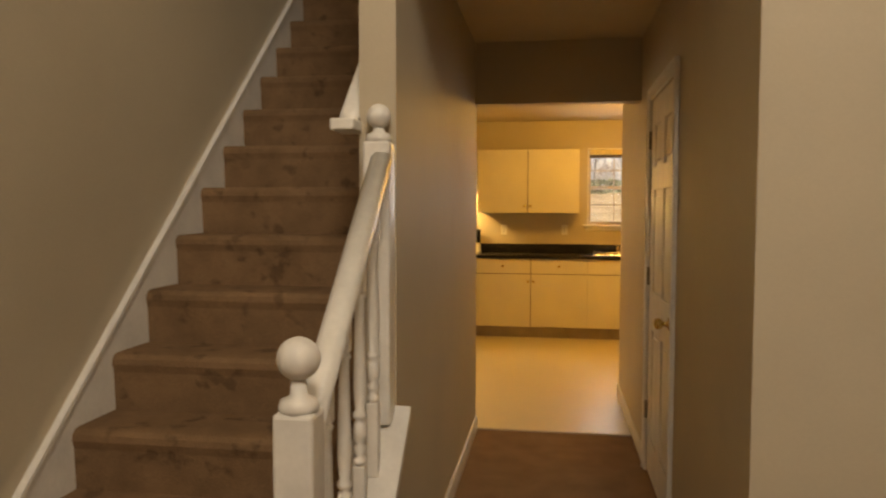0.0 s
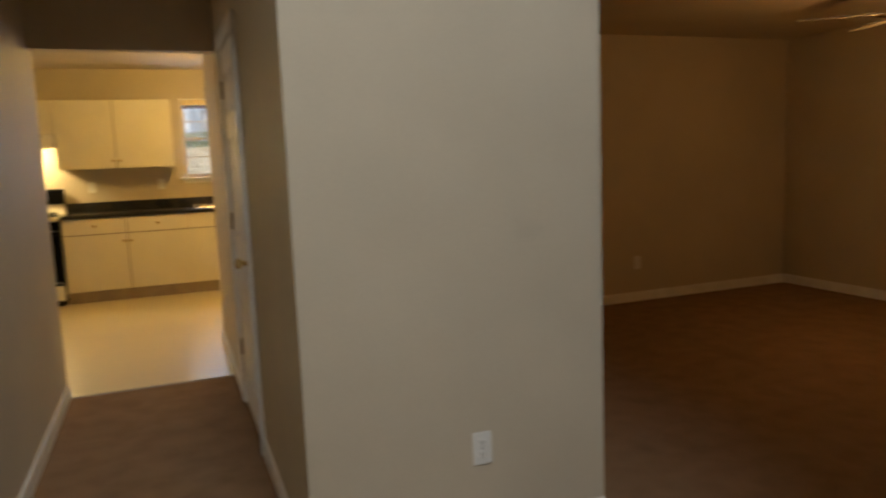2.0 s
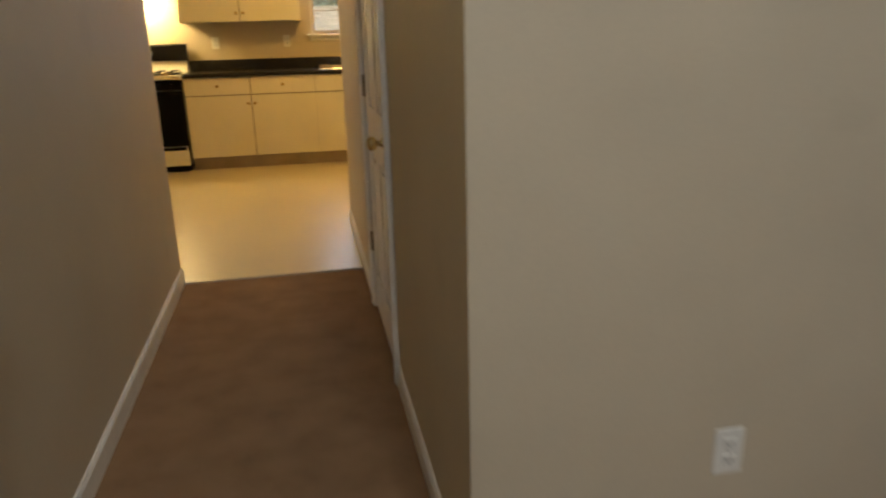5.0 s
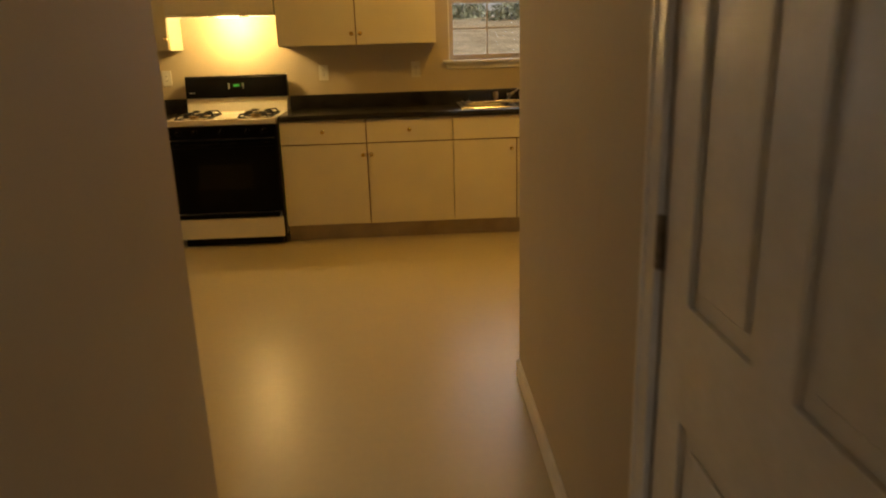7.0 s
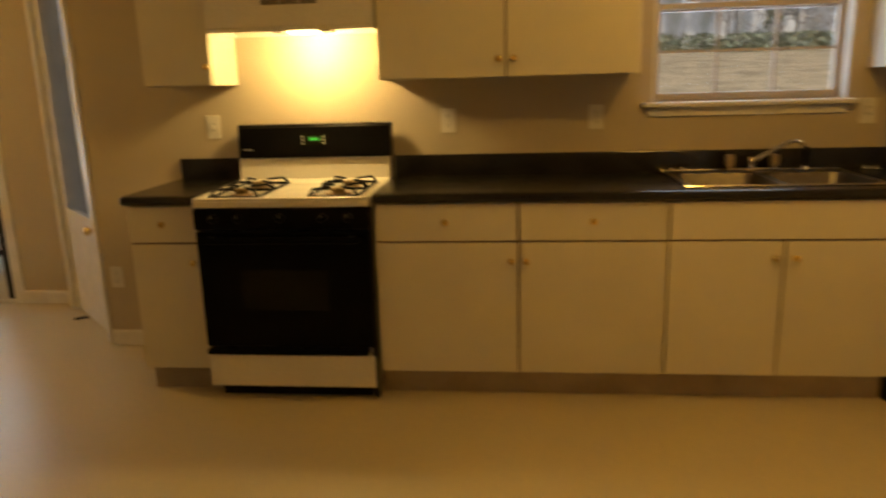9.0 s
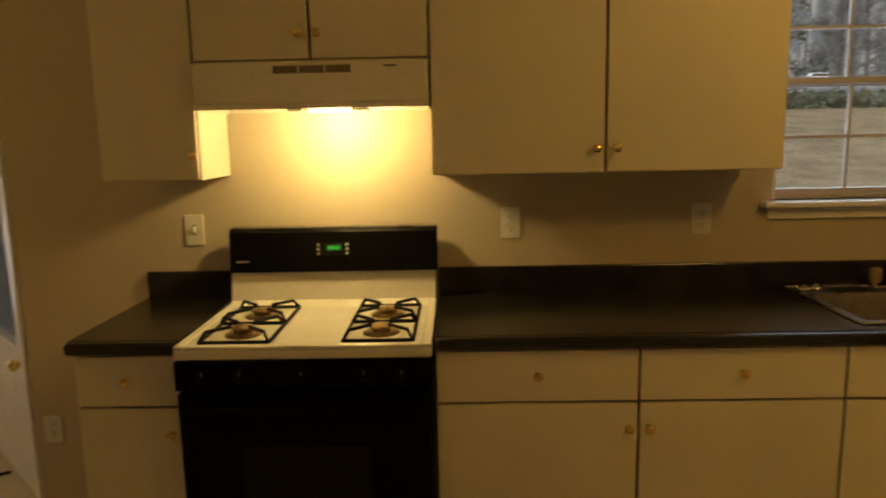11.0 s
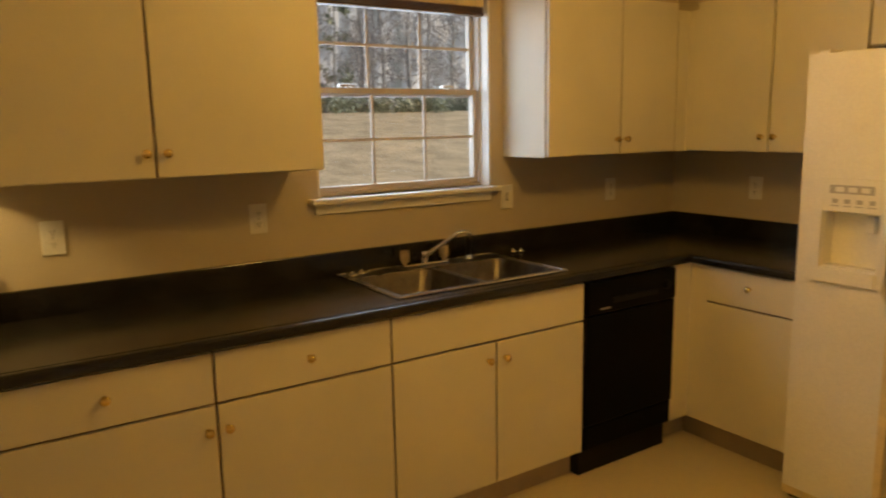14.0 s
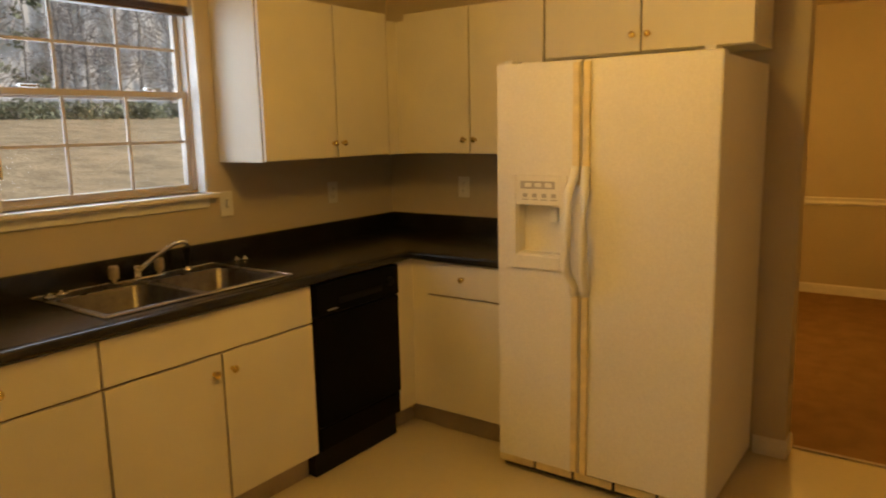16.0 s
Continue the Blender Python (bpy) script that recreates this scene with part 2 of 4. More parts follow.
def tube(points, r, steps=8, bm=None):
    """A round bar along points."""
    bm = bm or bmesh.new()
    pts = [Vector(p) for p in points]
    rings = []
    for i, p in enumerate(pts):
        d = (pts[min(i + 1, len(pts) - 1)] - pts[max(i - 1, 0)]).normalized()
        side = d.cross(Vector((0, 0, 1)))
        if side.length < 1e-3:
            side = d.cross(Vector((0, 1, 0)))
        side.normalize()
        up = side.cross(d)
        rings.append([bm.verts.new(p + r * (math.cos(a) * side + math.sin(a) * up)) for a in [2 * math.pi * k / steps for k in range(steps)]])
    for a, b in zip(rings, rings[1:]):
        for k in range(steps):
            bm.faces.new((a[k], a[(k + 1) % steps], b[(k + 1) % steps], b[k]))
    bm.faces.new(rings[0])
    bm.faces.new(rings[-1])
    return bm


def extrude(outline, axis, a, b):
    """A prism: outline of (u, v) pairs in the plane across axis, from a to b along it."""
    bm = bmesh.new()
    place = {"x": lambda u, v, w: (w, u, v), "y": lambda u, v, w: (u, w, v), "z": lambda u, v, w: (u, v, w)}[axis]
    lo = [bm.verts.new(place(u, v, a)) for u, v in outline]
    hi = [bm.verts.new(place(u, v, b)) for u, v in outline]
    n = len(outline)
    for i in range(n):
        bm.faces.new((lo[i], lo[(i + 1) % n], hi[(i + 1) % n], hi[i]))
    bm.faces.new(lo)
    bm.faces.new(hi[::-1])
    return bm


def thing(name, place, label, category, group="", turn=0.0):
    ob = new(name)
    ob.matrix_world = pose(*place, 0, 0, turn)
    return tagged(ob, label, category, group)


def structure(name, bm, material, label, category=""):
    return tagged(part(name, bm, material), label, category or name.split("_")[0], kind="structure")


# ---- structure ----
H, HL = 2.44, 2.33          # ceilings; the living room is lower
XL, XR = 1.125, 2.112   # hall faces
T = 0.115         # partition thickness
EW = 4.19         # kitchen face of the wall behind the refrigerator
TOP = 5.4         # foyer and stairwell rise through two storeys

structure("floor", boxes((-3.4, 7.85, -10.8, -3.975, -0.2, 0.0), (4.34, 7.85, -3.975, 0.95, -0.2, 0.0)), M["carpet"], "brown cut pile carpet with trodden patches", "floor")
structure("floor_kitchen", boxes((-3.4, 4.34, -3.975, 0.95, -0.2, -0.004)), M["vinyl"], "cream sheet vinyl kitchen floor with a soft shine", "floor")
structure("trim_threshold", boxes((XL, XR, -3.985, -3.965, -0.004, 0.006), (4.33, 4.35, -2.80, -2.235, -0.004, 0.006)), M["kick"], "thin carpet bar where carpet meets vinyl", "trim")

# kitchen outer wall with its window, then the canted wall and the patio wall of the nook
WX0, WX1, WZ0, WZ1 = 2.00, 2.88, 1.238, 2.12
structure("wall_north", boxes((-0.84, WX0, 0, 0.16, 0, H), (WX1, 7.85, 0, 0.16, 0, H), (WX0, WX1, 0, 0.16, 0, WZ0), (WX0, WX1, 0, 0.16, WZ1, H)),
          M["wall"], "beige painted kitchen wall with a window opening", "wall")
CANT = Matrix.Translation((-0.84, 0, 0)) @ Matrix.Rotation(radians(135), 4, "Z")   # along the wall, then into the room
bm = boxes((0, 0.07, -0.15, 0, 0, H), (0.89, 1.0465, -0.15, 0, 0, H), (0.07, 0.89, -0.15, 0, 2.05, H))
bm.transform(CANT)
structure("wall_canted", bm, M["wall"], "beige canted wall round the back door of the nook", "wall")
structure("wall_patio", boxes((-1.88, -1.58, 0.74, 0.92, 0, H), (-3.4, -1.88, 0.74, 0.92, 2.08, H), (-3.55, -3.4, -4.08, 0.92, 0, H)), M["wall"], "beige nook wall round the patio door", "wall")
# right wall of the kitchen with the opening to the dining room
structure("wall_east", boxes((EW, EW + T, -2.235, 0, 0, H), (EW, EW + T, -2.80, -2.235, 2.06, H), (EW, EW + T, -2.93, -2.80, 0, H)), M["wall"], "beige kitchen wall beside the refrigerator, open to the dining room", "wall")
structure("wall_dining", boxes((7.75, 7.85, -3.28, 0, 0, H)), M["wall"], "beige dining room wall under and over a chair rail", "wall")
# hall walls, the closet block, and the living room
structure("wall_hall_west", boxes((XL - T, XL, -6.33, -3.965, 0, H), (-3.4, XL - T, -4.08, -3.965, 0, H + 0.1)), M["wall"], "beige hall wall that backs the stairs", "wall")
DY0, DY1, DZ = -5.318, -4.560, 1.975
structure("wall_hall_east", boxes((XR, XR + T, -6.545, DY0, 0, H - 0.001), (XR, XR + T, DY1, -2.93, 0, H), (XR, XR + T, DY0, DY1, DZ, H),
                                  (XR + T, EW + T, -3.045, -2.93, 0, H)), M["wall"], "beige hall wall round the closet door", "wall")
structure("wall_foyer", boxes((XR + T, 3.20, -6.545, -6.43, 0, TOP), (XL, XR + T, -6.545, -6.43, H, TOP)),
          M["wall"], "beige foyer wall with an electrical outlet near the floor", "wall")
structure("wall_living_west", boxes((3.085, 3.20, -6.43, -3.28, 0, H), (3.20, 3.315, -10.8, -8.135, 0, TOP), (3.20, 3.315, -8.135, -6.43, 2.20, TOP)), M["wall"], "beige wall between foyer and living room", "wall")
structure("wall_living_north", boxes((3.20, 7.85, -3.40, -3.28, 0, H)), M["wall"], "beige living room wall", "wall")
structure("wall_living_east", boxes((7.39, 7.79, -5.515, -3.40, 0, H), (7.39, 7.79, -10.8, -6.355, 0, H), (7.39, 7.79, -6.355, -5.515, 0.62, H), (7.39, 7.79, -6.355, -5.515, 0, 0.10), (7.77, 7.79, -6.355, -5.515, 0.10, 0.62)),
          M["wall"], "beige living room wall behind the fireplace", "wall")
structure("wall_stairs", boxes((0.03, 0.18, -10.8, -4.08, 0, TOP), (0.03, 0.18, -4.08, -2.4, H + 0.1, TOP)), M["wall"], "beige wall along the stairs", "wall")
structure("wall_front", boxes((0.18, 1.65, -10.8, -10.65, 0, TOP), (3.05, 7.85, -10.8, -10.65, 0, TOP), (1.65, 3.05, -10.8, -10.65, 5.2, TOP), (1.65, 3.05, -10.8, -10.65, 0, 4.2)), M["wall"], "plain beige front wall of the house", "wall")
structure("wall_stairhead", boxes((0.18, XL, -2.5, -2.4, 2.6, TOP), (XL - T, XL, -6.545, -2.4, H + 0.1, TOP)), M["wall"], "beige wall round the stairwell", "wall")
structure("header", boxes((XL, XR, -4.08, -3.965, 2.045, H)), M["wall"], "beige header over the kitchen opening", "wall")
structure("ceiling", boxes((-3.4, 7.85, -3.965, 0.95, H, H + 0.1), (XL, XR, -6.43, -3.965, 2.415, H + 0.1), (XR, 3.20, -6.43, -3.965, H, H + 0.1), (3.315, 7.39, -10.65, -6.43, HL, HL + 0.1), (3.20, 7.39, -6.43, -3.40, HL, HL + 0.1)),
          M["ceiling"], "painted textured ceiling", "ceiling")
structure("ceiling_upper", boxes((0.03, 3.31, -10.8, -2.4, TOP, TOP + 0.1)), M["ceiling"], "high ceiling over foyer and stairs", "ceiling")


def baseboard(x0, y0, x1, y1, side):
    """A skirting board from one end to the other, standing out to its side by 12 mm."""
    a, b = Vector((x0, y0, 0)), Vector((x1, y1, 0))
    length = (b - a).length
    bm = extrude([(0, 0), (0, 0.085), (-0.005, 0.085), (-0.012, 0.072), (-0.012, 0)], "x", 0, length)
    if side < 0:
        bm.transform(Matrix.Diagonal((1, -1, 1, 1)))
    ang = math.atan2(b.y - a.y, b.x - a.x)
    bm.transform(Matrix.Translation(a) @ Matrix.Rotation(ang, 4, "Z"))
    return structure("baseboard", bm, M["trim"], "white painted baseboard", "baseboard")


baseboard(XL, -6.33, XL, -3.965, 1)
baseboard(XR, -6.545, XR, DY0 - 0.065, -1)
baseboard(XR, DY1 + 0.065, XR, -2.93, -1)
baseboard(XR - 0.012, -6.545, 3.20, -6.545, 1)
baseboard(3.20, -3.40, 7.39, -3.40, 1)
baseboard(7.39, -3.40, 7.39, -5.15, 1)
baseboard(-0.84, 0, -0.335, 0, 1)
baseboard(-1.58, 0.74, -1.51, 0.67, 1)
baseboard(-1.88, 0.74, -1.58, 0.74, 1)
baseboard(EW, -2.10, EW, -2.235, 1)
baseboard(EW - 0.012, -2.235, EW + T, -2.235, 1)
baseboard(7.75, 0, 7.75, -3.28, 1)
structure("trim_chair_rail", extrude([(7.75, 0.775), (7.75, 0.845), (7.725, 0.84), (7.735, 0.815), (7.725, 0.795), (7.738, 0.775)], "y", -3.28, 0), M["trim"], "white chair rail moulding", "trim")

# Unseen slab, its eaves added to block sun from the foyer window.
structure("roof", boxes((-4.6, 8.6, -13.2, 1.6, TOP + 0.12, TOP + 0.3)), M["kick"], "unseen roof with deep eaves, added to keep the sun out", "roof")
structure("wall_outer", boxes((7.85, 8.0, -10.8, 0.16, 0, TOP + 0.12), (-3.7, -3.55, -4.08, 0.92, H, TOP + 0.12), (-3.55, 7.85, 0.0, 0.16, H + 0.1, TOP + 0.12)), M["ceiling"], "plain outer wall of the upper storey", "wall")

# ---- stairs ----
RISE, RUN, Y4 = 0.185, 0.2025, -6.578


def staircase():
    st = thing("staircase", (0.18, -7.46, 0), "carpeted stairs with soiled brown carpet and white skirting", "stairs")
    w = XL - T - 0.18
    for k in range(1, 15):
        y = Y4 + RUN * (k - 4) + 7.46
        z = RISE * k + 0.005
        out = [(y + 0.014, z - RISE - 0.03), (y + 0.006, z - 0.06), (y - 0.002, z - 0.034), (y + 0.001, z - 0.016), (y + 0.012, z - 0.004), (y + 0.03, z),
               (y + RUN + 0.05, z + 0.001), (y + RUN + 0.05, z - RISE - 0.03)]
        wide = w if k > 3 else w + 0.115
        part("step", extrude(out, "x", 0.0, wide), M["stair_carpet"], st)
    lo, hi = Y4 - RUN * 3 + 7.46 - 0.12, Y4 + RUN * 11 + 7.46
    s = RISE / RUN
    up = lambda y: y * s - 0.056
    part("skirting", extrude([(lo, up(lo) + 0.06), (hi, up(hi) + 0.06), (hi, up(hi) - 0.25), (lo, up(lo) - 0.25)], "x", 0.002, 0.02), M["trim"], st, "white painted skirting board")
    part("skirting_edge", extrude([(lo, up(lo) + 0.082), (hi, up(hi) + 0.082), (hi, up(hi) + 0.06), (lo, up(lo) + 0.06)], "x", 0.002, 0.026), M["trim"], st)
    # closed string on the hall side with its sloping cap
    c = lambda y: 0.795 + (y + 6.33) * s
    y0, y1 = -7.10, -6.335
    o = -0.18
    part("stringer", extrude([(y0 + 7.46, 0), (y0 + 7.46, c(y0) - 0.03), (y1 + 7.46, c(y1) - 0.03), (y1 + 7.46, 0)], "x", 1.027 + o, 1.142 + o), M["wall"], st, "beige painted closed string wall")
    part("stringer_cap", extrude([(y0 + 7.46, c(y0) - 0.03), (y0 + 7.46, c(y0)), (y1 + 7.46, c(y1)), (y1 + 7.46, c(y1) - 0.03)], "x", 1.01 + o, 1.172 + o), M["trim"], st, "white sloping cap board")
    return st


staircase()


def newel(z0, z_block, z_ball, r, place, label, flat=0.041):
    n = thing("newel_post", (place[0], place[1], 0), label, "newel post", "stair newels")
    part("post", box(-0.041, 0.041, -flat, flat, z0, z_block, 0.008), M["trim"], n)
    neck = [(0.038, z_block - 0.002), (0.04, z_block + 0.008), (0.036, z_block + 0.022), (0.018, z_block + 0.03), (0.015, z_ball - r * 0.95)]
    smooth(part("neck", lathe(neck), M["trim"], n))
    prof = [(max(0.001, r * math.sin(a)), z_ball - r * math.cos(a)) for a in [math.pi * i / 14 for i in range(15)]]
    smooth(part("finial_ball", lathe(prof, 24), M["trim"], n, "round white painted ball"))
    return n


newel(0.0, 1.0, 1.103, 0.043, (1.108, -7.144), "white painted newel post with a round ball top")
newel(0.75, 1.598, 1.674, 0.037, (1.082, -6.373), "white half newel against the wall end with ball top")

s = RISE / RUN
rail = thing("handrail", (1.097, -7.105, 0.878), "thick white painted handrail between the newels", "handrail")
out = [(-0.028, 0), (-0.034, 0.018), (-0.03, 0.042), (-0.016, 0.056), (0.016, 0.056), (0.03, 0.042), (0.034, 0.018), (0.028, 0)]
bm = extrude(out, "y", 0, 0.695)
for v in bm.verts:
    v.co.z += v.co.y * s
smooth(part("rail", bm, M["trim"], rail))
bm = extrude([(-0.02, -0.022), (-0.02, 0.0), (0.02, 0.0), (0.02, -0.022)], "y", 0, 0.695)
for v in bm.verts:
    v.co.z += v.co.y * s
part("rail_fillet", bm, M["trim"], rail)


def baluster(y):
    zc = 0.795 + (y + 6.33) * s
    zr = 0.868 + (y + 7.105) * s
    b = thing("baluster", (1.095, y, zc - 0.01), "white turned wooden baluster under the handrail", "baluster", "stair balusters")
    h = zr - zc
    part("foot", box(-0.017, 0.017, -0.017, 0.017, 0, 0.215, 0.003), M["trim"], b)
    prof = [(0.014, 0.215), (0.019, 0.222), (0.019, 0.232), (0.011, 0.24), (0.017, 0.252), (0.018, 0.262), (0.011, 0.275), (0.017, 0.287), (0.019, 0.31), (0.016, 0.33), (0.011, 0.337), (0.019, 0.345), (0.019, 0.355), (0.013, 0.365),
            (0.017, 0.40), (0.018, 0.44), (0.013, h - 0.12), (0.018, h - 0.112), (0.012, h - 0.10)]
    smooth(part("turning", lathe(prof, 14), M["trim"], b))
    part("head", box(-0.016, 0.016, -0.016, 0.016, h - 0.10, h + 0.015, 0.003), M["trim"], b)


for k in range(4):
    baluster(-6.50 - 0.145 * k)

wr = thing("wall_handrail", (0.98, -6.33, 1.65), "white handrail on the stair side of the wall", "handrail")
bm = extrude(out, "y", 0, 1.8)
for v in bm.verts:
    v.co.z += v.co.y * s
smooth(part("rail", bm, M["trim"], wr))
part("end_return", box(-0.034, 0.04, -0.10, 0.03, -0.02, 0.015, 0.006), M["trim"], wr, "flat white return piece")
for yy in (0.3, 1.4):
    part("bracket", box(-0.012, 0.04, yy, yy + 0.04, yy * s - 0.05, yy * s + 0.005, 0.004), M["brass"], wr)


# ---- doors ----
def knob_shape(r=0.026):
    return lathe([(0.001, 0), (0.03, 0), (0.03, 0.006), (0.012, 0.012), (0.011, 0.03), (r * 0.8, 0.036), (r, 0.048), (r * 0.9, 0.06), (r * 0.5, 0.067), (0.001, 0.068)], 18)


def six_panel_door():
    d = thing("closet_door", (XR, (DY0 + DY1) / 2, 0), "closed white six panel closet door with brass knob", "door")
    y0, y1 = DY0 + 0.006 - d.location.y, DY1 - 0.006 - d.location.y
    m = (y1 - y0)
    st, mid = 0.11, 0.10
    pw = (m - 2 * st - mid) / 2
    rows = [(0.20, 0.78), (0.98, 1.50), (1.62, 1.83)]
    bm = bmesh.new()
    box(0.010, 0.040, y0, y1, 0.012, DZ - 0.006, bm=bm)
    # stiles and rails stand proud of the sunk panels
    for a, b in ((y0, y0 + st), (y1 - st, y1), (y0 + st + pw, y1 - st - pw)):
        box(0.0, 0.0105, a, b, 0.012, DZ - 0.006, bm=bm, bevel=0.002)
    zs = [0.012] + [v for r in rows for v in r] + [DZ - 0.006]
    for a, b in zip(zs[::2], zs[1::2]):
        for c0 in (y0 + st, y1 - st - pw):
            box(0.0003, 0.0107, c0 - 0.002, c0 + pw + 0.002, a, b, bm=bm, bevel=0.002)
    leaf = part("leaf", bm, M["trim"], d)
    for a, b in rows:
        for c0 in (y0 + st, y1 - st - pw):
            part("panel", box(0.003, 0.012, c0 + 0.03, c0 + pw - 0.03, a + 0.03, b - 0.03, 0.006), M["trim"], d)
    kb = knob_shape()
    kb.transform(Matrix.Translation((0, y0 + 0.065, 0.900)) @ Matrix.Rotation(radians(-90), 4, "Y"))
    smooth(part("knob", kb, M["brass"], d, "aged brass door knob"))
    for z in (0.335, 1.052, 1.765):
        hb = boxes((-0.003, 0.0, y1 - 0.004, y1 + 0.03, z - 0.045, z + 0.045))
        add(hb, tube([(-0.008, y1 + 0.006, z - 0.047), (-0.008, y1 + 0.006, z + 0.047)], 0.007))
        part("hinge", hb, M["nickel"], d, "dull metal butt hinge")
    return d


six_panel_door()


def casing(name, axis_x, y0, y1, z1, w=0.06):
    bm = bmesh.new()
    for r in ((axis_x - 0.016, axis_x, y0 - w, y0, 0, z1 + w), (axis_x - 0.016, axis_x, y1, y1 + w, 0, z1 + w), (axis_x - 0.016, axis_x, y0, y1, z1, z1 + w)):
        box(*r, bm=bm, bevel=0.004)
    for r in ((axis_x - 0.02, axis_x - 0.0155, y0 - w, y0 - w + 0.015, 0, z1 + w), (axis_x - 0.02, axis_x - 0.0155, y1 + w - 0.015, y1 + w, 0, z1 + w), (axis_x - 0.02, axis_x - 0.0155, y0 - w + 0.015, y1 + w - 0.015, z1 + w - 0.015, z1 + w)):
        box(*r, bm=bm)
    return structure(name, bm, M["trim"], "white painted door casing", "trim")


casing("trim_closet_door", XR, DY0, DY1, DZ)


def outlet(place, turn, label, switch=False):
    o = thing("electrical_outlet" if not switch else "light_switch", place, label, "outlet" if not switch else "switch", "wall outlets", turn)
    part("plate", box(-0.036, 0.036, -0.006, 0.0, -0.058, 0.058, 0.003), M["plastic"], o)
    if switch:
        part("toggle", box(-0.005, 0.005, -0.016, -0.005, -0.010, 0.012, 0.002), M["plastic"], o)
        part("slot", boxes((-0.007, 0.007, -0.0075, -0.006, -0.02, 0.02)), M["grey"], o)
    else:
        for z in (-0.021, 0.021):
            f = part("socket", box(-0.016, 0.016, -0.009, -0.005, z - 0.014, z + 0.014, 0.003), M["plastic"], o)
            part("slot", boxes((-0.007, -0.005, -0.0097, -0.009, z - 0.004, z + 0.007), (0.005, 0.007, -0.0097, -0.009, z - 0.004, z + 0.007), (-0.002, 0.002, -0.0097, -0.009, z - 0.010, z - 0.006)), M["dark"], f)
        sc = lathe([(0.001, 0), (0.003, 0), (0.003, 0.001), (0.001, 0.001)], 8)
        sc.transform(Matrix.Translation((0, -0.006, 0)) @ Matrix.Rotation(radians(90), 4, "X"))
        part("screw", sc, M["steel"], o)
    return o


outlet((2.71, -6.545, 0.366), 0, "white duplex outlet low on the foyer wall")
outlet((1.036, 0, 1.175), 0, "white duplex outlet over the black backsplash")
outlet((1.744, 0, 1.178), 0, "white duplex outlet in the shade under the cabinet")
outlet((-0.152, 0, 1.168), 0, "white switch plate beside the stove", True)
outlet((2.975, 0, 1.178), 0, "white switch plate beside the window", True)
outlet((3.68, 0, 1.17), 0, "white outlet under the corner cabinet")
outlet((EW, -0.525, 1.175), -90, "white outlet beside the refrigerator")
outlet((-0.775, 0, 0.385), 0, "white outlet low beside the base cabinet")
outlet((5.663, -3.40, 0.35), 0, "white outlet low on the living room wall")
outlet((7.39, -4.775, 0.35), -90, "white outlet low beside the fireplace")
outlet((7.75, -2.40, 0.36), -90, "white outlet low on the dining room wall")


# ---- kitchen cabinets ----
def cab_knob(parent, x, y, z, way="y"):
    k = lathe([(0.001, 0), (0.009, 0), (0.007, 0.004), (0.006, 0.012), (0.013, 0.016), (0.015, 0.022), (0.011, 0.028), (0.001, 0.030)], 14)
    k.transform(Matrix.Translation((x, y, z)) @ Matrix.Rotation(radians(90), 4, "X"))
    return smooth(part("knob", k, M["brass"], parent, "small polished brass knob"))


G = 0.0045   # half the reveal between fronts


def cabinet(name, place, turn, width, depth, z0, z1, fronts, label, kick=False, group="kitchen cabinets", open_top=None):
    """A cabinet against a wall at its local y = 0, with its fronts towards -y. fronts: kind, x0, x1, z0, z1 and the knob's x and z."""
    c = thing(name, place, label, "cabinet", group, turn)
    body = part("body", boxes((0.0, width, -depth + 0.021, -0.003, z0, open_top or z1)), M["laminate"], c)
    part("face", boxes((0.004, width - 0.004, -depth + 0.017, -depth + 0.0215, z0 + 0.004, z1 - 0.004)), M["gap"], c, "brown edge seen in the gaps")
    for kind, x0, x1, a, b, kx, kz in fronts:
        f = part(kind, box(x0 + G, x1 - G, -depth, -depth + 0.016, a + G, b - G, 0.0015), M["laminate"], c)
        if kx is not None:
            cab_knob(f, kx, -depth, kz)
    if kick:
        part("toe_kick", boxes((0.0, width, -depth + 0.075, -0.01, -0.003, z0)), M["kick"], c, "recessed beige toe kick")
    return c


ZB, ZD, ZT = 0.120, 0.706, 0.872
DP = 0.61
cabinet("base_cabinet", (-0.327, 0, 0), 0, 0.325, DP, ZB, ZT, [("drawer", 0, 0.325, ZD, ZT, 0.163, 0.793), ("door", 0, 0.325, ZB, ZD, 0.288, 0.62)],
        "narrow white base cabinet with a drawer beside the stove", True)
cabinet("base_cabinet", (0.765, 0, 0), 0, 1.216, DP, ZB, ZT, [("drawer", 0, 0.607, ZD, ZT, 0.303, 0.793), ("drawer", 0.607, 1.216, ZD, ZT, 0.911, 0.793),
        ("door", 0, 0.607, ZB, ZD, 0.577, 0.625), ("door", 0.607, 1.216, ZB, ZD, 0.637, 0.625)], "wide white base cabinet with two drawers and brass knobs", True)
cabinet("sink_cabinet", (1.981, 0, 0), 0, 0.920, DP, ZB, ZT, [("false_front", 0, 0.920, ZD, ZT, None, 0), ("door", 0, 0.457, ZB, ZD, 0.417, 0.635), ("door", 0.457, 0.920, ZB, ZD, 0.497, 0.635)],
        "white sink cabinet with two doors under the sink", True, open_top=0.70)
cabinet("base_cabinet", (EW - 0.003, -0.70, 0), -90, 0.475, DP, ZB, ZT, [("drawer", 0.0, 0.475, ZD, ZT, 0.218, 0.80), ("door", 0.0, 0.475, ZB, ZD, None, 0)],
        "white base cabinet with one drawer beside the refrigerator", True)
filler = thing("corner_filler", (3.462, -0.61, 0), "white corner filler beside the dishwasher", "filler panel")
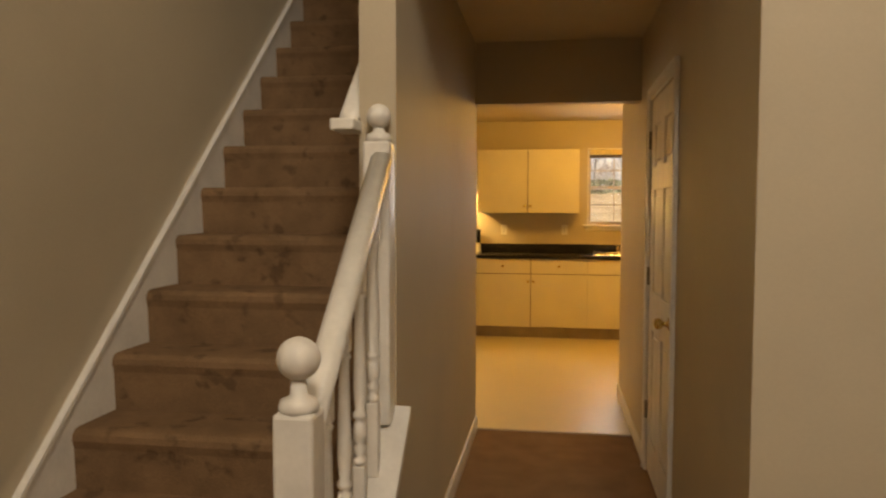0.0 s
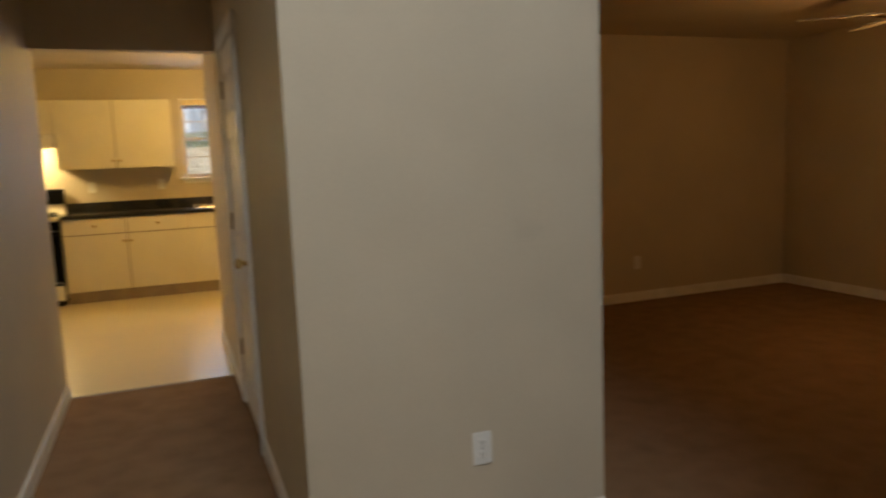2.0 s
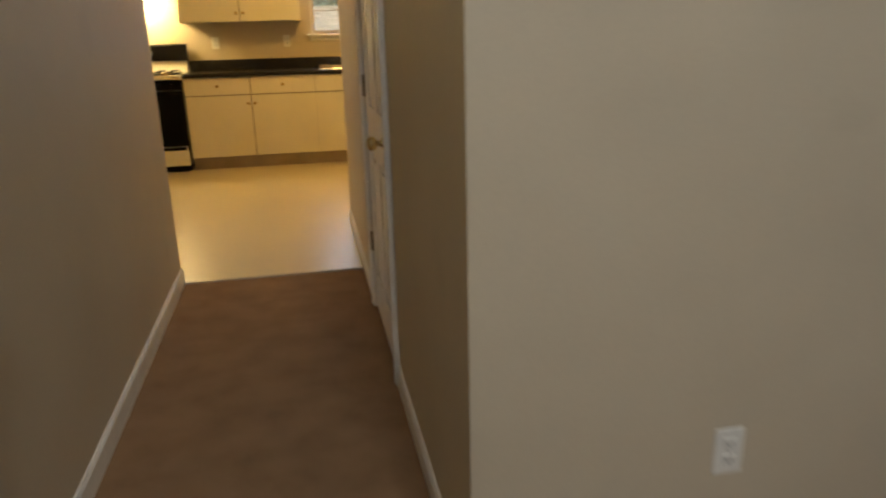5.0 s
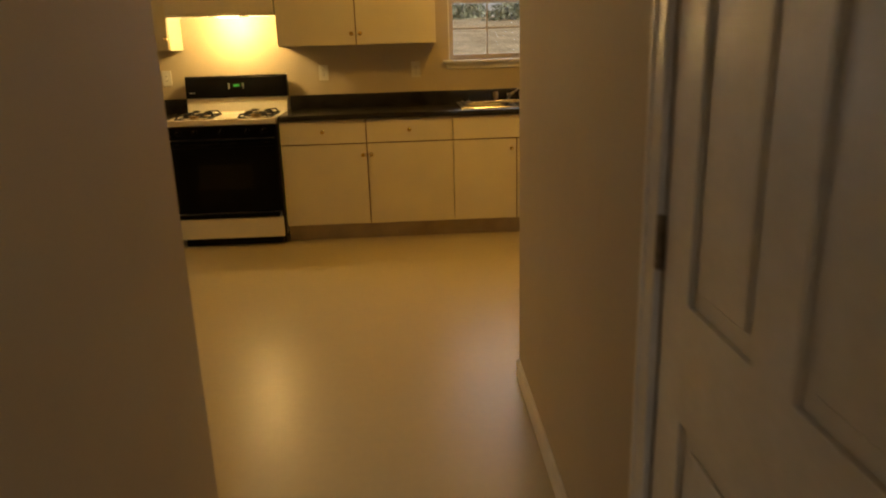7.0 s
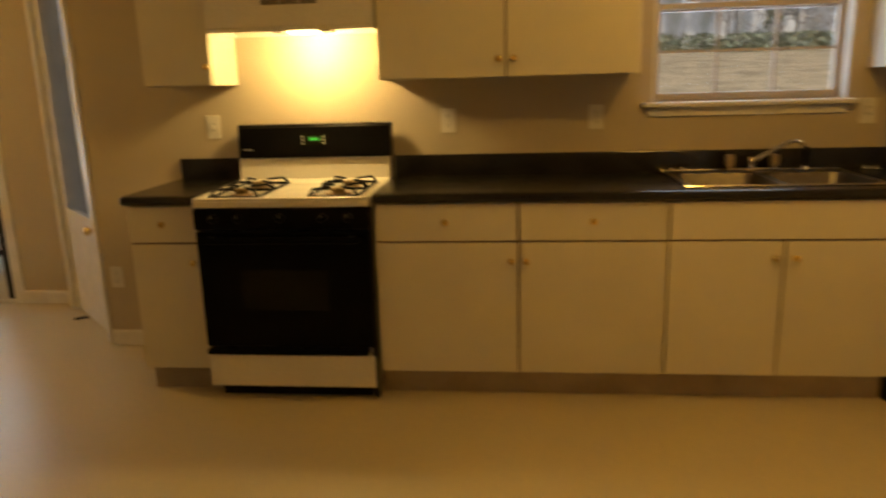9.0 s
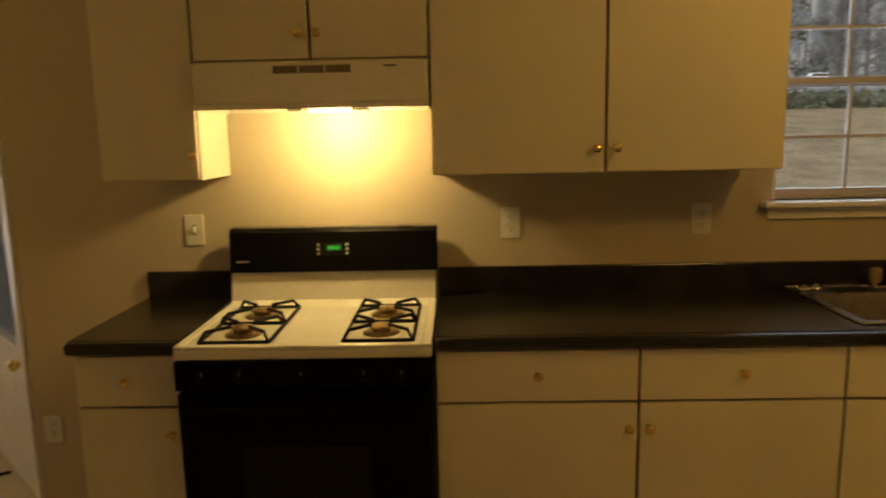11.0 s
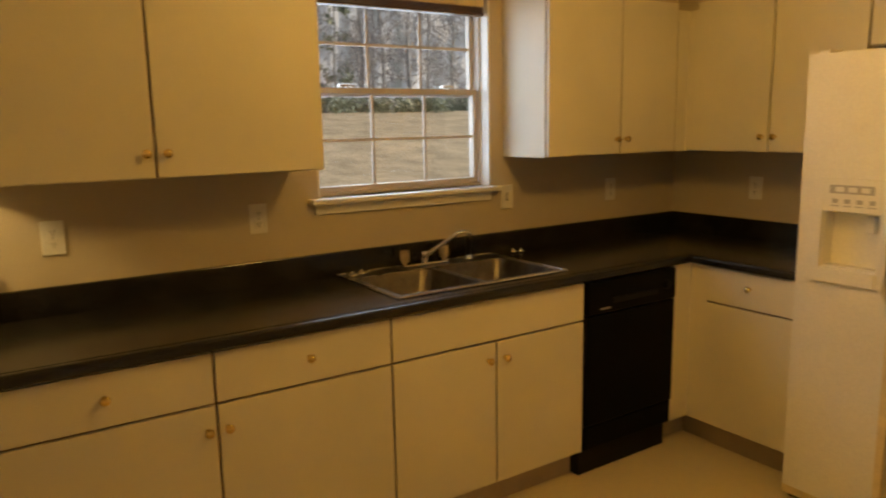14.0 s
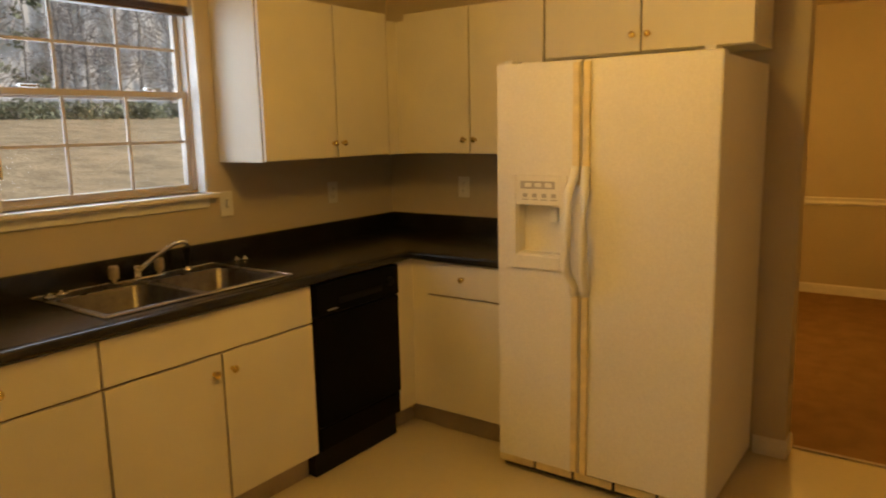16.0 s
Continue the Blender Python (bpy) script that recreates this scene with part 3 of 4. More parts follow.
part("panel", boxes((0.0, 0.125, 0.0, 0.012, ZB, ZT), (0.125, 0.137, -0.09, 0.012, ZB, ZT)), M["laminate"], filler)
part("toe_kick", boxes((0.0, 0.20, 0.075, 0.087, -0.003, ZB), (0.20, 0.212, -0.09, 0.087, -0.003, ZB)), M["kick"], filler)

UZ0, UZ1, UD = 1.372, 2.088, 0.32
cabinet("wall_cabinet", (-0.33, 0, 0), 0, 0.328, UD, UZ0, UZ1, [("door", 0, 0.328, UZ0, UZ1, 0.312, 1.455)], "narrow white wall cabinet beside the hood")
cabinet("hood_cabinet", (0.0, 0, 0), 0, 0.756, UD, 1.748, UZ1, [("door", 0, 0.378, 1.748, UZ1, 0.346, 1.83), ("door", 0.378, 0.756, 1.748, UZ1, 0.403, 1.83)], "short white cabinet above the range hood")
cabinet("wall_cabinet", (0.758, 0, 0), 0, 1.137, UD, UZ0, UZ1, [("door", 0, 0.563, UZ0, UZ1, 0.533, 1.452), ("door", 0.563, 1.137, UZ0, UZ1, 0.596, 1.452)], "wide white wall cabinet with two doors and brass knobs")
cabinet("wall_cabinet", (2.952, 0, 0), 0, 0.845, UD, UZ0, UZ1, [("door", 0, 0.455, UZ0, UZ1, 0.424, 1.443), ("door", 0.455, 0.845, UZ0, UZ1, 0.486, 1.443)], "white wall cabinet beside the window")
cabinet("wall_cabinet", (EW - 0.003, -0.375, 0), -90, 0.815, UD, UZ0, UZ1, [("door", 0, 0.405, UZ0, UZ1, 0.375, 1.443), ("door", 0.405, 0.815, UZ0, UZ1, 0.437, 1.443)], "white wall cabinet in the corner over the counter")
cabinet("fridge_cabinet", (EW - 0.003, -1.195, 0), -90, 0.90, UD, 1.80, UZ1, [("door", 0, 0.448, 1.80, UZ1, 0.415, 1.872), ("door", 0.448, 0.90, 1.80, UZ1, 0.482, 1.872)], "short white cabinet above the refrigerator")
uf = thing("upper_corner_filler", (3.799, -0.32, UZ0), "white filler strip in the corner of the wall cabinets", "filler panel")
part("panel", boxes((0.0, 0.078, 0.0, 0.015, 0, UZ1 - UZ0 - 0.035), (0.078, 0.093, -0.053, 0.015, 0, UZ1 - UZ0 - 0.035), (0.093, 0.395, -0.053, 0.31, 0.004, UZ1 - UZ0 - 0.035)), M["laminate"], uf)

# ---- countertops ----
SX0, SX1, SY0, SY1 = 2.07, 2.845, -0.525, -0.045   # hole for the sink
def countertop(name, pieces, label):
    c = thing(name, (pieces[0][0], 0, 0.874), label, "countertop")
    shift = lambda p: (p[0] - c.location.x, p[1] - c.location.x, p[2], p[3], p[4] - 0.874, p[5] - 0.874)
    bm = bmesh.new()
    for p in pieces:
        if p[6]:
            part("front_edge", box(*shift(p), p[6], seg=3), M["counter"], c, "rounded black laminate front edge")
        else:
            box(*shift(p), bm=bm)
    part("top", bm, M["counter"], c)
    return c


ct = countertop("countertop", [(0.765, SX0, -0.60, -0.001, 0.876, 0.914, 0), (SX1, EW - 0.002, -0.60, -0.001, 0.876, 0.914, 0), (SX0, SX1, SY1, -0.001, 0.876, 0.914, 0),
                               (SX0, SX1, -0.60, SY0, 0.876, 0.914, 0), (0.765, 3.56, -0.636, -0.598, 0.876, 0.9145, 0.012), (3.585, EW - 0.002, -1.185, -0.60, 0.876, 0.914, 0),
                               (3.549, 3.59, -1.185, -0.60, 0.876, 0.9145, 0.012)], "black laminate countertop turning the corner, with a rounded edge")
part("backsplash", boxes((0, 3.433, -0.02, -0.001, 0.038, 0.138), (3.413, 3.433, -1.185, -0.02, 0.038, 0.138), bevel=0.004), M["counter"], ct)
ct2 = countertop("countertop", [(-0.34, -0.004, -0.60, -0.001, 0.876, 0.914, 0), (-0.34, -0.004, -0.636, -0.598, 0.876, 0.9145, 0.012)], "short black laminate countertop beside the stove")
part("backsplash", box(0.0, 0.336, -0.02, -0.001, 0.038, 0.138, 0.004), M["counter"], ct2)


# ---- sink and faucet ----
def sink():
    k = thing("kitchen_sink", (2.457, -0.28, 0.9145), "stainless steel double bowl sink set in the counter", "sink")
    bm = bmesh.new()
    x0, x1, y0, y1 = -0.405, 0.405, -0.262, 0.255
    bw = [(-0.375, -0.018), (0.012, 0.375)]
    by0, by1 = -0.23, 0.15
    rows = [(x0, x1, y0, by0), (x0, x1, by1, y1), (x0, bw[0][0], by0, by1), (bw[0][1], bw[1][0], by0, by1), (bw[1][1], x1, by0, by1)]
    for r in rows:
        box(*r, 0.0, 0.004, bm=bm)
    part("rim", bm, M["steel"], k)
    part("rim_bead", tube([(x0, y0, 0.003), (x1, y0, 0.003), (x1, y1, 0.003), (x0, y1, 0.003), (x0, y0, 0.003)], 0.004, 6), M["chrome"], k)
    for a, b in bw:
        bm = bmesh.new()
        rings = []
        for z, ins in ((0.0, 0.0), (-0.01, 0.006), (-0.14, 0.014), (-0.165, 0.035), (-0.17, 0.09)):
            ring = []
            for cx, cy, st in ((b - ins, by1 - ins, 0), (a + ins, by1 - ins, 1), (a + ins, by0 + ins, 2), (b - ins, by0 + ins, 3)):
                rr = 0.05
                sx, sy = (1 if st in (0, 3) else -1), (1 if st in (0, 1) else -1)
                for i in range(5):
                    an = radians(90 * st + 22.5 * i)
                    ring.append(bm.verts.new((cx - sx * rr + rr * math.cos(an), cy - sy * rr + rr * math.sin(an), z)))
            rings.append(ring)
        for p, q in zip(rings, rings[1:]):
            for i in range(20):
                bm.faces.new((p[i], p[(i + 1) % 20], q[(i + 1) % 20], q[i]))
        bm.faces.new(rings[-1])
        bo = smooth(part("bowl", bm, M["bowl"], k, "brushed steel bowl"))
        dr = lathe([(0.001, 0), (0.04, 0), (0.042, 0.003), (0.03, 0.004), (0.001, 0.002)], 18)
        dr.transform(Matrix.Translation(((a + b) / 2, -0.04, -0.169)))
        part("drain", dr, M["chrome"], bo)
    return k


sink()
fa = thing("kitchen_faucet", (2.45, -0.085, 0.919), "chrome faucet with two clear knobs and a low spout", "faucet")
part("base_plate", box(-0.115, 0.115, -0.022, 0.022, 0.0, 0.014, 0.005), M["chrome"], fa)
for x in (-0.10, 0.10):
    hd = lathe([(0.010, 0.012), (0.010, 0.022), (0.019, 0.026), (0.021, 0.045), (0.021, 0.070), (0.016, 0.078), (0.001, 0.079)], 10)
    hd.transform(Matrix.Translation((x, 0, 0)))
    part("handle", hd, M["acrylic"], fa, "cloudy brownish acrylic handle")
smooth(part("stem", lathe([(0.016, 0.012), (0.016, 0.05), (0.012, 0.062), (0.001, 0.063)], 14), M["chrome"], fa))
smooth(part("spout", tube([(0.0, -0.01, 0.045), (0.03, -0.02, 0.065), (0.09, -0.04, 0.105), (0.14, -0.06, 0.136), (0.165, -0.07, 0.142), (0.185, -0.078, 0.136), (0.19, -0.08, 0.118)], 0.009, 10), M["chrome"], fa))
sp = thing("sink_sprayer", (2.685, -0.085, 0.919), "black sink spray head in a chrome holder", "sprayer")
smooth(part("holder", lathe([(0.022, 0), (0.022, 0.006), (0.014, 0.012), (0.013, 0.02)], 14), M["chrome"], sp))
smooth(part("spray_head", lathe([(0.011, 0.02), (0.012, 0.05), (0.015, 0.08), (0.018, 0.10), (0.010, 0.108), (0.001, 0.109)], 14), M["black_matt"], sp))
for x, y in ((2.09, -0.10), (2.14, -0.085)):
    st = thing("sink_strainer", (x, y, 0.919), "small chrome sink strainer lying on the rim", "strainer", "sink strainers")
    smooth(part("basket", lathe([(0.001, 0.0), (0.022, 0.0), (0.026, 0.012), (0.012, 0.014), (0.006, 0.022), (0.001, 0.022)], 14), M["chrome"], st))
for x, y in ((2.965, -0.06), (3.0, -0.075)):
    st = thing("sink_stopper", (x, y, 0.914), "small metal stopper standing on the counter", "stopper", "counter stoppers")
    smooth(part("disc", lathe([(0.001, 0.0), (0.017, 0.0), (0.02, 0.008), (0.008, 0.012), (0.006, 0.02), (0.001, 0.021)], 14), M["chrome"], st))


# ---- dishwasher ----
dw = thing("dishwasher", (2.904, -0.60, 0), "black built-in dishwasher under the counter", "dishwasher")
part("tub", boxes((0.0, 0.556, 0.02, 0.55, 0.0, 0.872)), M["black_matt"], dw)
part("door", box(0.003, 0.553, -0.025, 0.02, 0.235, 0.72, 0.006), M["black"], dw)
cp = part("control_panel", box(0.003, 0.553, -0.03, 0.02, 0.725, 0.868, 0.008), M["black"], dw)
part("latch", box(0.14, 0.42, -0.038, -0.028, 0.765, 0.79, 0.004), M["black_matt"], cp)
dk = lathe([(0.001, 0), (0.022, 0), (0.019, 0.018), (0.001, 0.02)], 16)
dk.transform(Matrix.Translation((0.48, -0.029, 0.80)) @ Matrix.Rotation(radians(90), 4, "X"))
part("dial", dk, M["black_matt"], cp)
part("badge", boxes((0.07, 0.13, -0.0312, -0.03, 0.745, 0.752)), M["grey"], cp)
part("access_panel", box(0.006, 0.55, -0.018, 0.02, 0.125, 0.228, 0.004), M["black"], dw)
part("kick_plate", box(0.006, 0.55, 0.03, 0.05, 0.004, 0.12, 0.002), M["black_matt"], dw)


# ---- stove ----
def stove():
    s = thing("gas_stove", (0.0, 0, 0), "white gas stove with black oven door and black grates", "stove")
    W = 0.758
    part("body", boxes((0.004, W - 0.004, -0.63, -0.03, 0.06, 0.87)), M["enamel"], s)
    bm = bmesh.new()
    box(0.0, W, -0.665, -0.09, 0.868, 0.900, 0.008, bm)
    for r in ((0.0, 0.03, -0.66, -0.10, 0.898, 0.910), (W - 0.03, W, -0.66, -0.10, 0.898, 0.910), (0.03, W - 0.03, -0.665, -0.635, 0.898, 0.910)):
        box(*r, bevel=0.005, bm=bm)
    top = part("cooktop", bm, M["enamel"], s, "glossy white enamel cooktop")
    part("backguard_base", extrude([(-0.16, 0.899), (-0.10, 0.915), (-0.085, 1.017), (-0.03, 1.017), (-0.03, 0.899)], "x", 0.004, W - 0.004), M["enamel"], s)
    bg = part("backguard", extrude([(-0.10, 1.019), (-0.088, 1.163), (-0.075, 1.176), (-0.035, 1.176), (-0.03, 1.019)], "x", 0.004, W + 0.006), M["black"], s, "glossy black control backguard")
    part("clock_window", extrude([(-0.1005, 1.076), (-0.1015, 1.076), (-0.0965, 1.131), (-0.0955, 1.131)], "x", 0.319, 0.446), M["oven_glass"], bg)
    # clock digits, all four alike bars
    part("display", extrude([(-0.1005, 1.097), (-0.1018, 1.097), (-0.1003, 1.118), (-0.0990, 1.118)], "x", 0.361, 0.415), M["led_back"], bg)
    for i in range(4):
        part("digit", extrude([(-0.1018, 1.102), (-0.1026, 1.102), (-0.1018, 1.112), (-0.1010, 1.112)], "x", 0.368 + i * 0.0105, 0.3755 + i * 0.0105), M["led"], bg)
    for i in range(3):
        part("button", box(0.326, 0.336, -0.1015, -0.097, 1.081 + i * 0.016, 1.091 + i * 0.016, 0.002), M["grey"], bg)
        part("button", box(0.430, 0.440, -0.1015, -0.097, 1.081 + i * 0.016, 1.091 + i * 0.016, 0.002), M["grey"], bg)
    part("badge", boxes((0.03, 0.075, -0.1005, -0.098, 1.056, 1.062)), M["grey"], bg)
    part("top_strip", box(0.004, W + 0.006, -0.074, -0.036, 1.1755, 1.180, 0.002), M["steel"], bg)
    cp = part("control_panel", box(0.0, W, -0.668, -0.60, 0.775, 0.866, 0.006), M["black"], s)
    for x in (0.09, 0.20, 0.38, 0.56, 0.67):
        k = lathe([(0.001, 0), (0.02, 0), (0.021, 0.012), (0.015, 0.022), (0.001, 0.023)], 16)
        k.transform(Matrix.Translation((x, -0.667, 0.825)) @ Matrix.Rotation(radians(90), 4, "X"))
        kk = part("knob", k, M["black"], cp)
        part("pointer", boxes((x - 0.0015, x + 0.0015, -0.692, -0.689, 0.828, 0.840)), M["grey"], kk)
    d = part("oven_door", box(0.004, W - 0.004, -0.668, -0.62, 0.252, 0.768, 0.008), M["black"], s, "black glass oven door")
    part("window", box(0.19, 0.57, -0.6695, -0.66, 0.42, 0.60, 0.002), M["oven_glass"], d)
    part("handle", box(0.03, W - 0.03, -0.712, -0.69, 0.722, 0.75, 0.009), M["black"], d)
    for x in (0.06, W - 0.09):
        part("handle_post", box(x, x + 0.03, -0.695, -0.66, 0.724, 0.748, 0.004), M["black"], d)
    dr = part("storage_drawer", box(0.004, W - 0.004, -0.665, -0.62, 0.065, 0.215, 0.006), M["enamel"], s, "white storage drawer")
    part("drawer_grip", box(0.004, W - 0.03, -0.675, -0.62, 0.215, 0.240, 0.006), M["black"], dr)
    part("plinth", boxes((0.03, W - 0.03, -0.60, -0.05, 0.0, 0.06)), M["black_matt"], s)
    part("side_strip", boxes((W - 0.012, W + 0.003, -0.66, -0.62, 0.02, 0.86)), M["black_matt"], s)
    for gx in (0.163, 0.595):
        for gy in (-0.502, -0.278):
            b = lathe([(0.055, 0.0), (0.058, 0.004), (0.03, 0.006), (0.03, 0.018), (0.036, 0.02), (0.036, 0.028), (0.001, 0.03)], 18)
            b.transform(Matrix.Translation((gx, gy, 0.898)))
            smooth(part("burner", b, M["burner"], top, "tarnished round gas burner"))
    # two double grates of black bar
    for gx in (0.163, 0.595):
        bm = bmesh.new()
        x0, x1, y0, y1, z = gx - 0.105, gx + 0.105, -0.605, -0.165, 0.934
        tube([(x0, y0, 0.905), (x0, y1, 0.905)], 0.006, 6, bm)
        tube([(x1, y0, 0.905), (x1, y1, 0.905)], 0.006, 6, bm)
        for y in (y0, (y0 + y1) / 2, y1):
            tube([(x0, y, 0.905), (x1, y, 0.905)], 0.006, 6, bm)
        for gy in (-0.502, -0.278):
            for sx, sy in ((-1, -1), (1, -1), (-1, 1), (1, 1)):
                tube([(gx + sx * 0.105, gy + sy * 0.105, 0.905), (gx + sx * 0.088, gy + sy * 0.088, z), (gx + sx * 0.028, gy + sy * 0.03, z)], 0.0058, 6, bm)
        part("grate", bm, M["black_matt"], top, "black cast grate over two burners")
    return s


stove()

# ---- range hood ----
rh = thing("range_hood", (0.0, 0, 1.596), "white range hood with its lamp on", "range hood")
part("shell", extrude([(-0.003, 0.150), (-0.33, 0.150), (-0.345, 0.142), (-0.345, 0.0), (-0.335, 0.0), (-0.33, 0.03), (-0.02, 0.03), (-0.003, 0.0)], "x", 0.002, 0.754), M["enamel"], rh)
for a in (0.002, 0.748):
    part("side", boxes((a, a + 0.006, -0.34, -0.003, -0.003, 0.03)), M["enamel"], rh)
part("front_panel", box(0.004, 0.752, -0.352, -0.344, 0.018, 0.145, 0.004), M["enamel"], rh)
for i in range(3):
    v = part("vent", boxes((0.264 + i * 0.084, 0.342 + i * 0.084, -0.3532, -0.351, 0.109, 0.133)), M["dark"], rh)
    for j in range(4):
        part("slat", boxes((0.266 + i * 0.084, 0.340 + i * 0.084, -0.3545, -0.353, 0.1105 + j * 0.006, 0.1132 + j * 0.006)), M["kick"], v)
part("badge", boxes((0.615, 0.655, -0.3535, -0.352, 0.125, 0.130)), M["dark"], rh)
part("lamp_lens", box(0.36, 0.49, -0.31, -0.23, -0.009, 0.026, 0.006), M["hood_lens"], rh, "lit lamp cover")
part("filter", boxes((0.12, 0.64, -0.19, -0.03, 0.02, 0.029)), M["steel"], rh)
for x in (0.295, 0.505):
    part("lamp_bracket", box(x, x + 0.05, -0.32, -0.22, -0.006, 0.02, 0.003), M["steel"], rh)


# ---- refrigerator ----
def fridge():
    f = thing("refrigerator", (3.43, -1.6505, 0), "white side by side refrigerator with yellowed handles", "refrigerator")
    y0, y1, sp = -0.4475, 0.4475, 0.0675   # near side, far side, gap between the doors
    part("cabinet_body", box(0.07, 0.735, y0 + 0.005, y1 - 0.005, 0.03, 1.738, 0.006), M["fridge"], f)
    z0, z1 = 0.072, 1.750
    # freezer door with the dispenser's niche
    ny0, ny1, nz0, nz1 = 0.157, 0.352, 0.976, 1.186
    bm = bmesh.new()
    for r in ((sp + 0.004, ny0, z0, z1), (ny1, y1, z0, z1), (ny0, ny1, z0, nz0), (ny0, ny1, nz1, z1)):
        box(0.0, 0.062, r[0], r[1], r[2], r[3], bm=bm)
    fd = part("freezer_door", bm, M["fridge"], f)
    part("niche", boxes((0.055, 0.061, ny0, ny1, nz0, nz1), (0.004, 0.055, ny0, ny0 + 0.004, nz0, nz1), (0.004, 0.055, ny1 - 0.004, ny1, nz0, nz1), (0.004, 0.055, ny0, ny1, nz0, nz0 + 0.012)), M["enamel"], fd, "pale dispenser recess")
    part("dispenser_frame", boxes((-0.012, 0.0, ny0 - 0.03, ny0 - 0.002, 0.925, 1.308), (-0.012, 0.0, ny1 + 0.002, ny1 + 0.03, 0.925, 1.308), (-0.012, 0.0, ny0 - 0.002, ny1 + 0.002, 1.188, 1.308), (-0.016, 0.0, ny0 - 0.002, ny1 + 0.002, 0.925, nz0 + 0.004), bevel=0.003), M["fridge"], fd)
    part("display", box(-0.0145, -0.011, ny0 + 0.02, ny1 - 0.02, 1.254, 1.285, 0.001), M["grey"], fd, "grey button panel")
    for i in range(3):
        part("button", box(-0.017, -0.014, ny0 + 0.033 + i * 0.045, ny0 + 0.063 + i * 0.045, 1.261, 1.278, 0.003), M["plastic"], fd)
    for i in range(4):
        part("symbol", boxes((-0.0135, -0.0118, ny0 + 0.015 + i * 0.043, ny0 + 0.035 + i * 0.043, 1.219, 1.235)), M["grey"], fd)
        part("caption", boxes((-0.0135, -0.0118, ny0 + 0.010 + i * 0.043, ny0 + 0.040 + i * 0.043, 1.208, 1.212)), M["grey"], fd)
    part("lever", box(0.02, 0.05, 0.185, 0.215, 1.115, 1.175, 0.006), M["plastic"], fd)
    rd = part("fridge_door", box(0.0, 0.062, y0, sp - 0.004, z0, z1, 0.007), M["fridge"], f)
    part("gasket", boxes((0.010, 0.066, sp - 0.0035, sp + 0.0035, z0 + 0.01, z1 - 0.01)), M["grey"], f)
    for d, a, b, yc in ((fd, sp + 0.006, sp + 0.036, sp + 0.022), (rd, sp - 0.036, sp - 0.006, sp - 0.022)):
        part("trim_strip", box(-0.014, 0.0, a, b, 1.275, z1 - 0.01, 0.005), M["yellowed"], d, "yellowed handle strip")
        part("trim_strip", box(-0.014, 0.0, a, b, z0 + 0.005, 0.85, 0.005), M["yellowed"], d, "yellowed handle strip")
        out = yc + (0.012 if d is fd else -0.012)
        smooth(part("handle", tube([(-0.008, yc, 1.345), (-0.018, yc, 1.305), (-0.052, out, 1.245), (-0.060, out, 1.085), (-0.052, out, 0.93), (-0.018, yc, 0.87), (-0.008, yc, 0.835)], 0.017, 10), M["fridge"], d, "white bowed handle"))
    for yy in (y0 + 0.03, y1 - 0.07):
        part("hinge_cover", box(0.01, 0.09, yy, yy + 0.04, 1.750, 1.765, 0.004), M["fridge"], f)
    gr = part("toe_grille", boxes((0.03, 0.05, y0 + 0.01, y1 - 0.01, 0.012, 0.072)), M["dark"], f)
    for i in range(5):
        part("grille_bar", boxes((0.018, 0.032, y0 + 0.02 + i * 0.18, y0 + 0.185 + i * 0.18, 0.03, 0.062)), M["yellowed"], gr)
    for yy in (y0 + 0.05, y1 - 0.08):
        part("foot", boxes((0.08, 0.12, yy, yy + 0.03, -0.003, 0.03)), M["dark"], f)
    return f


fridge()


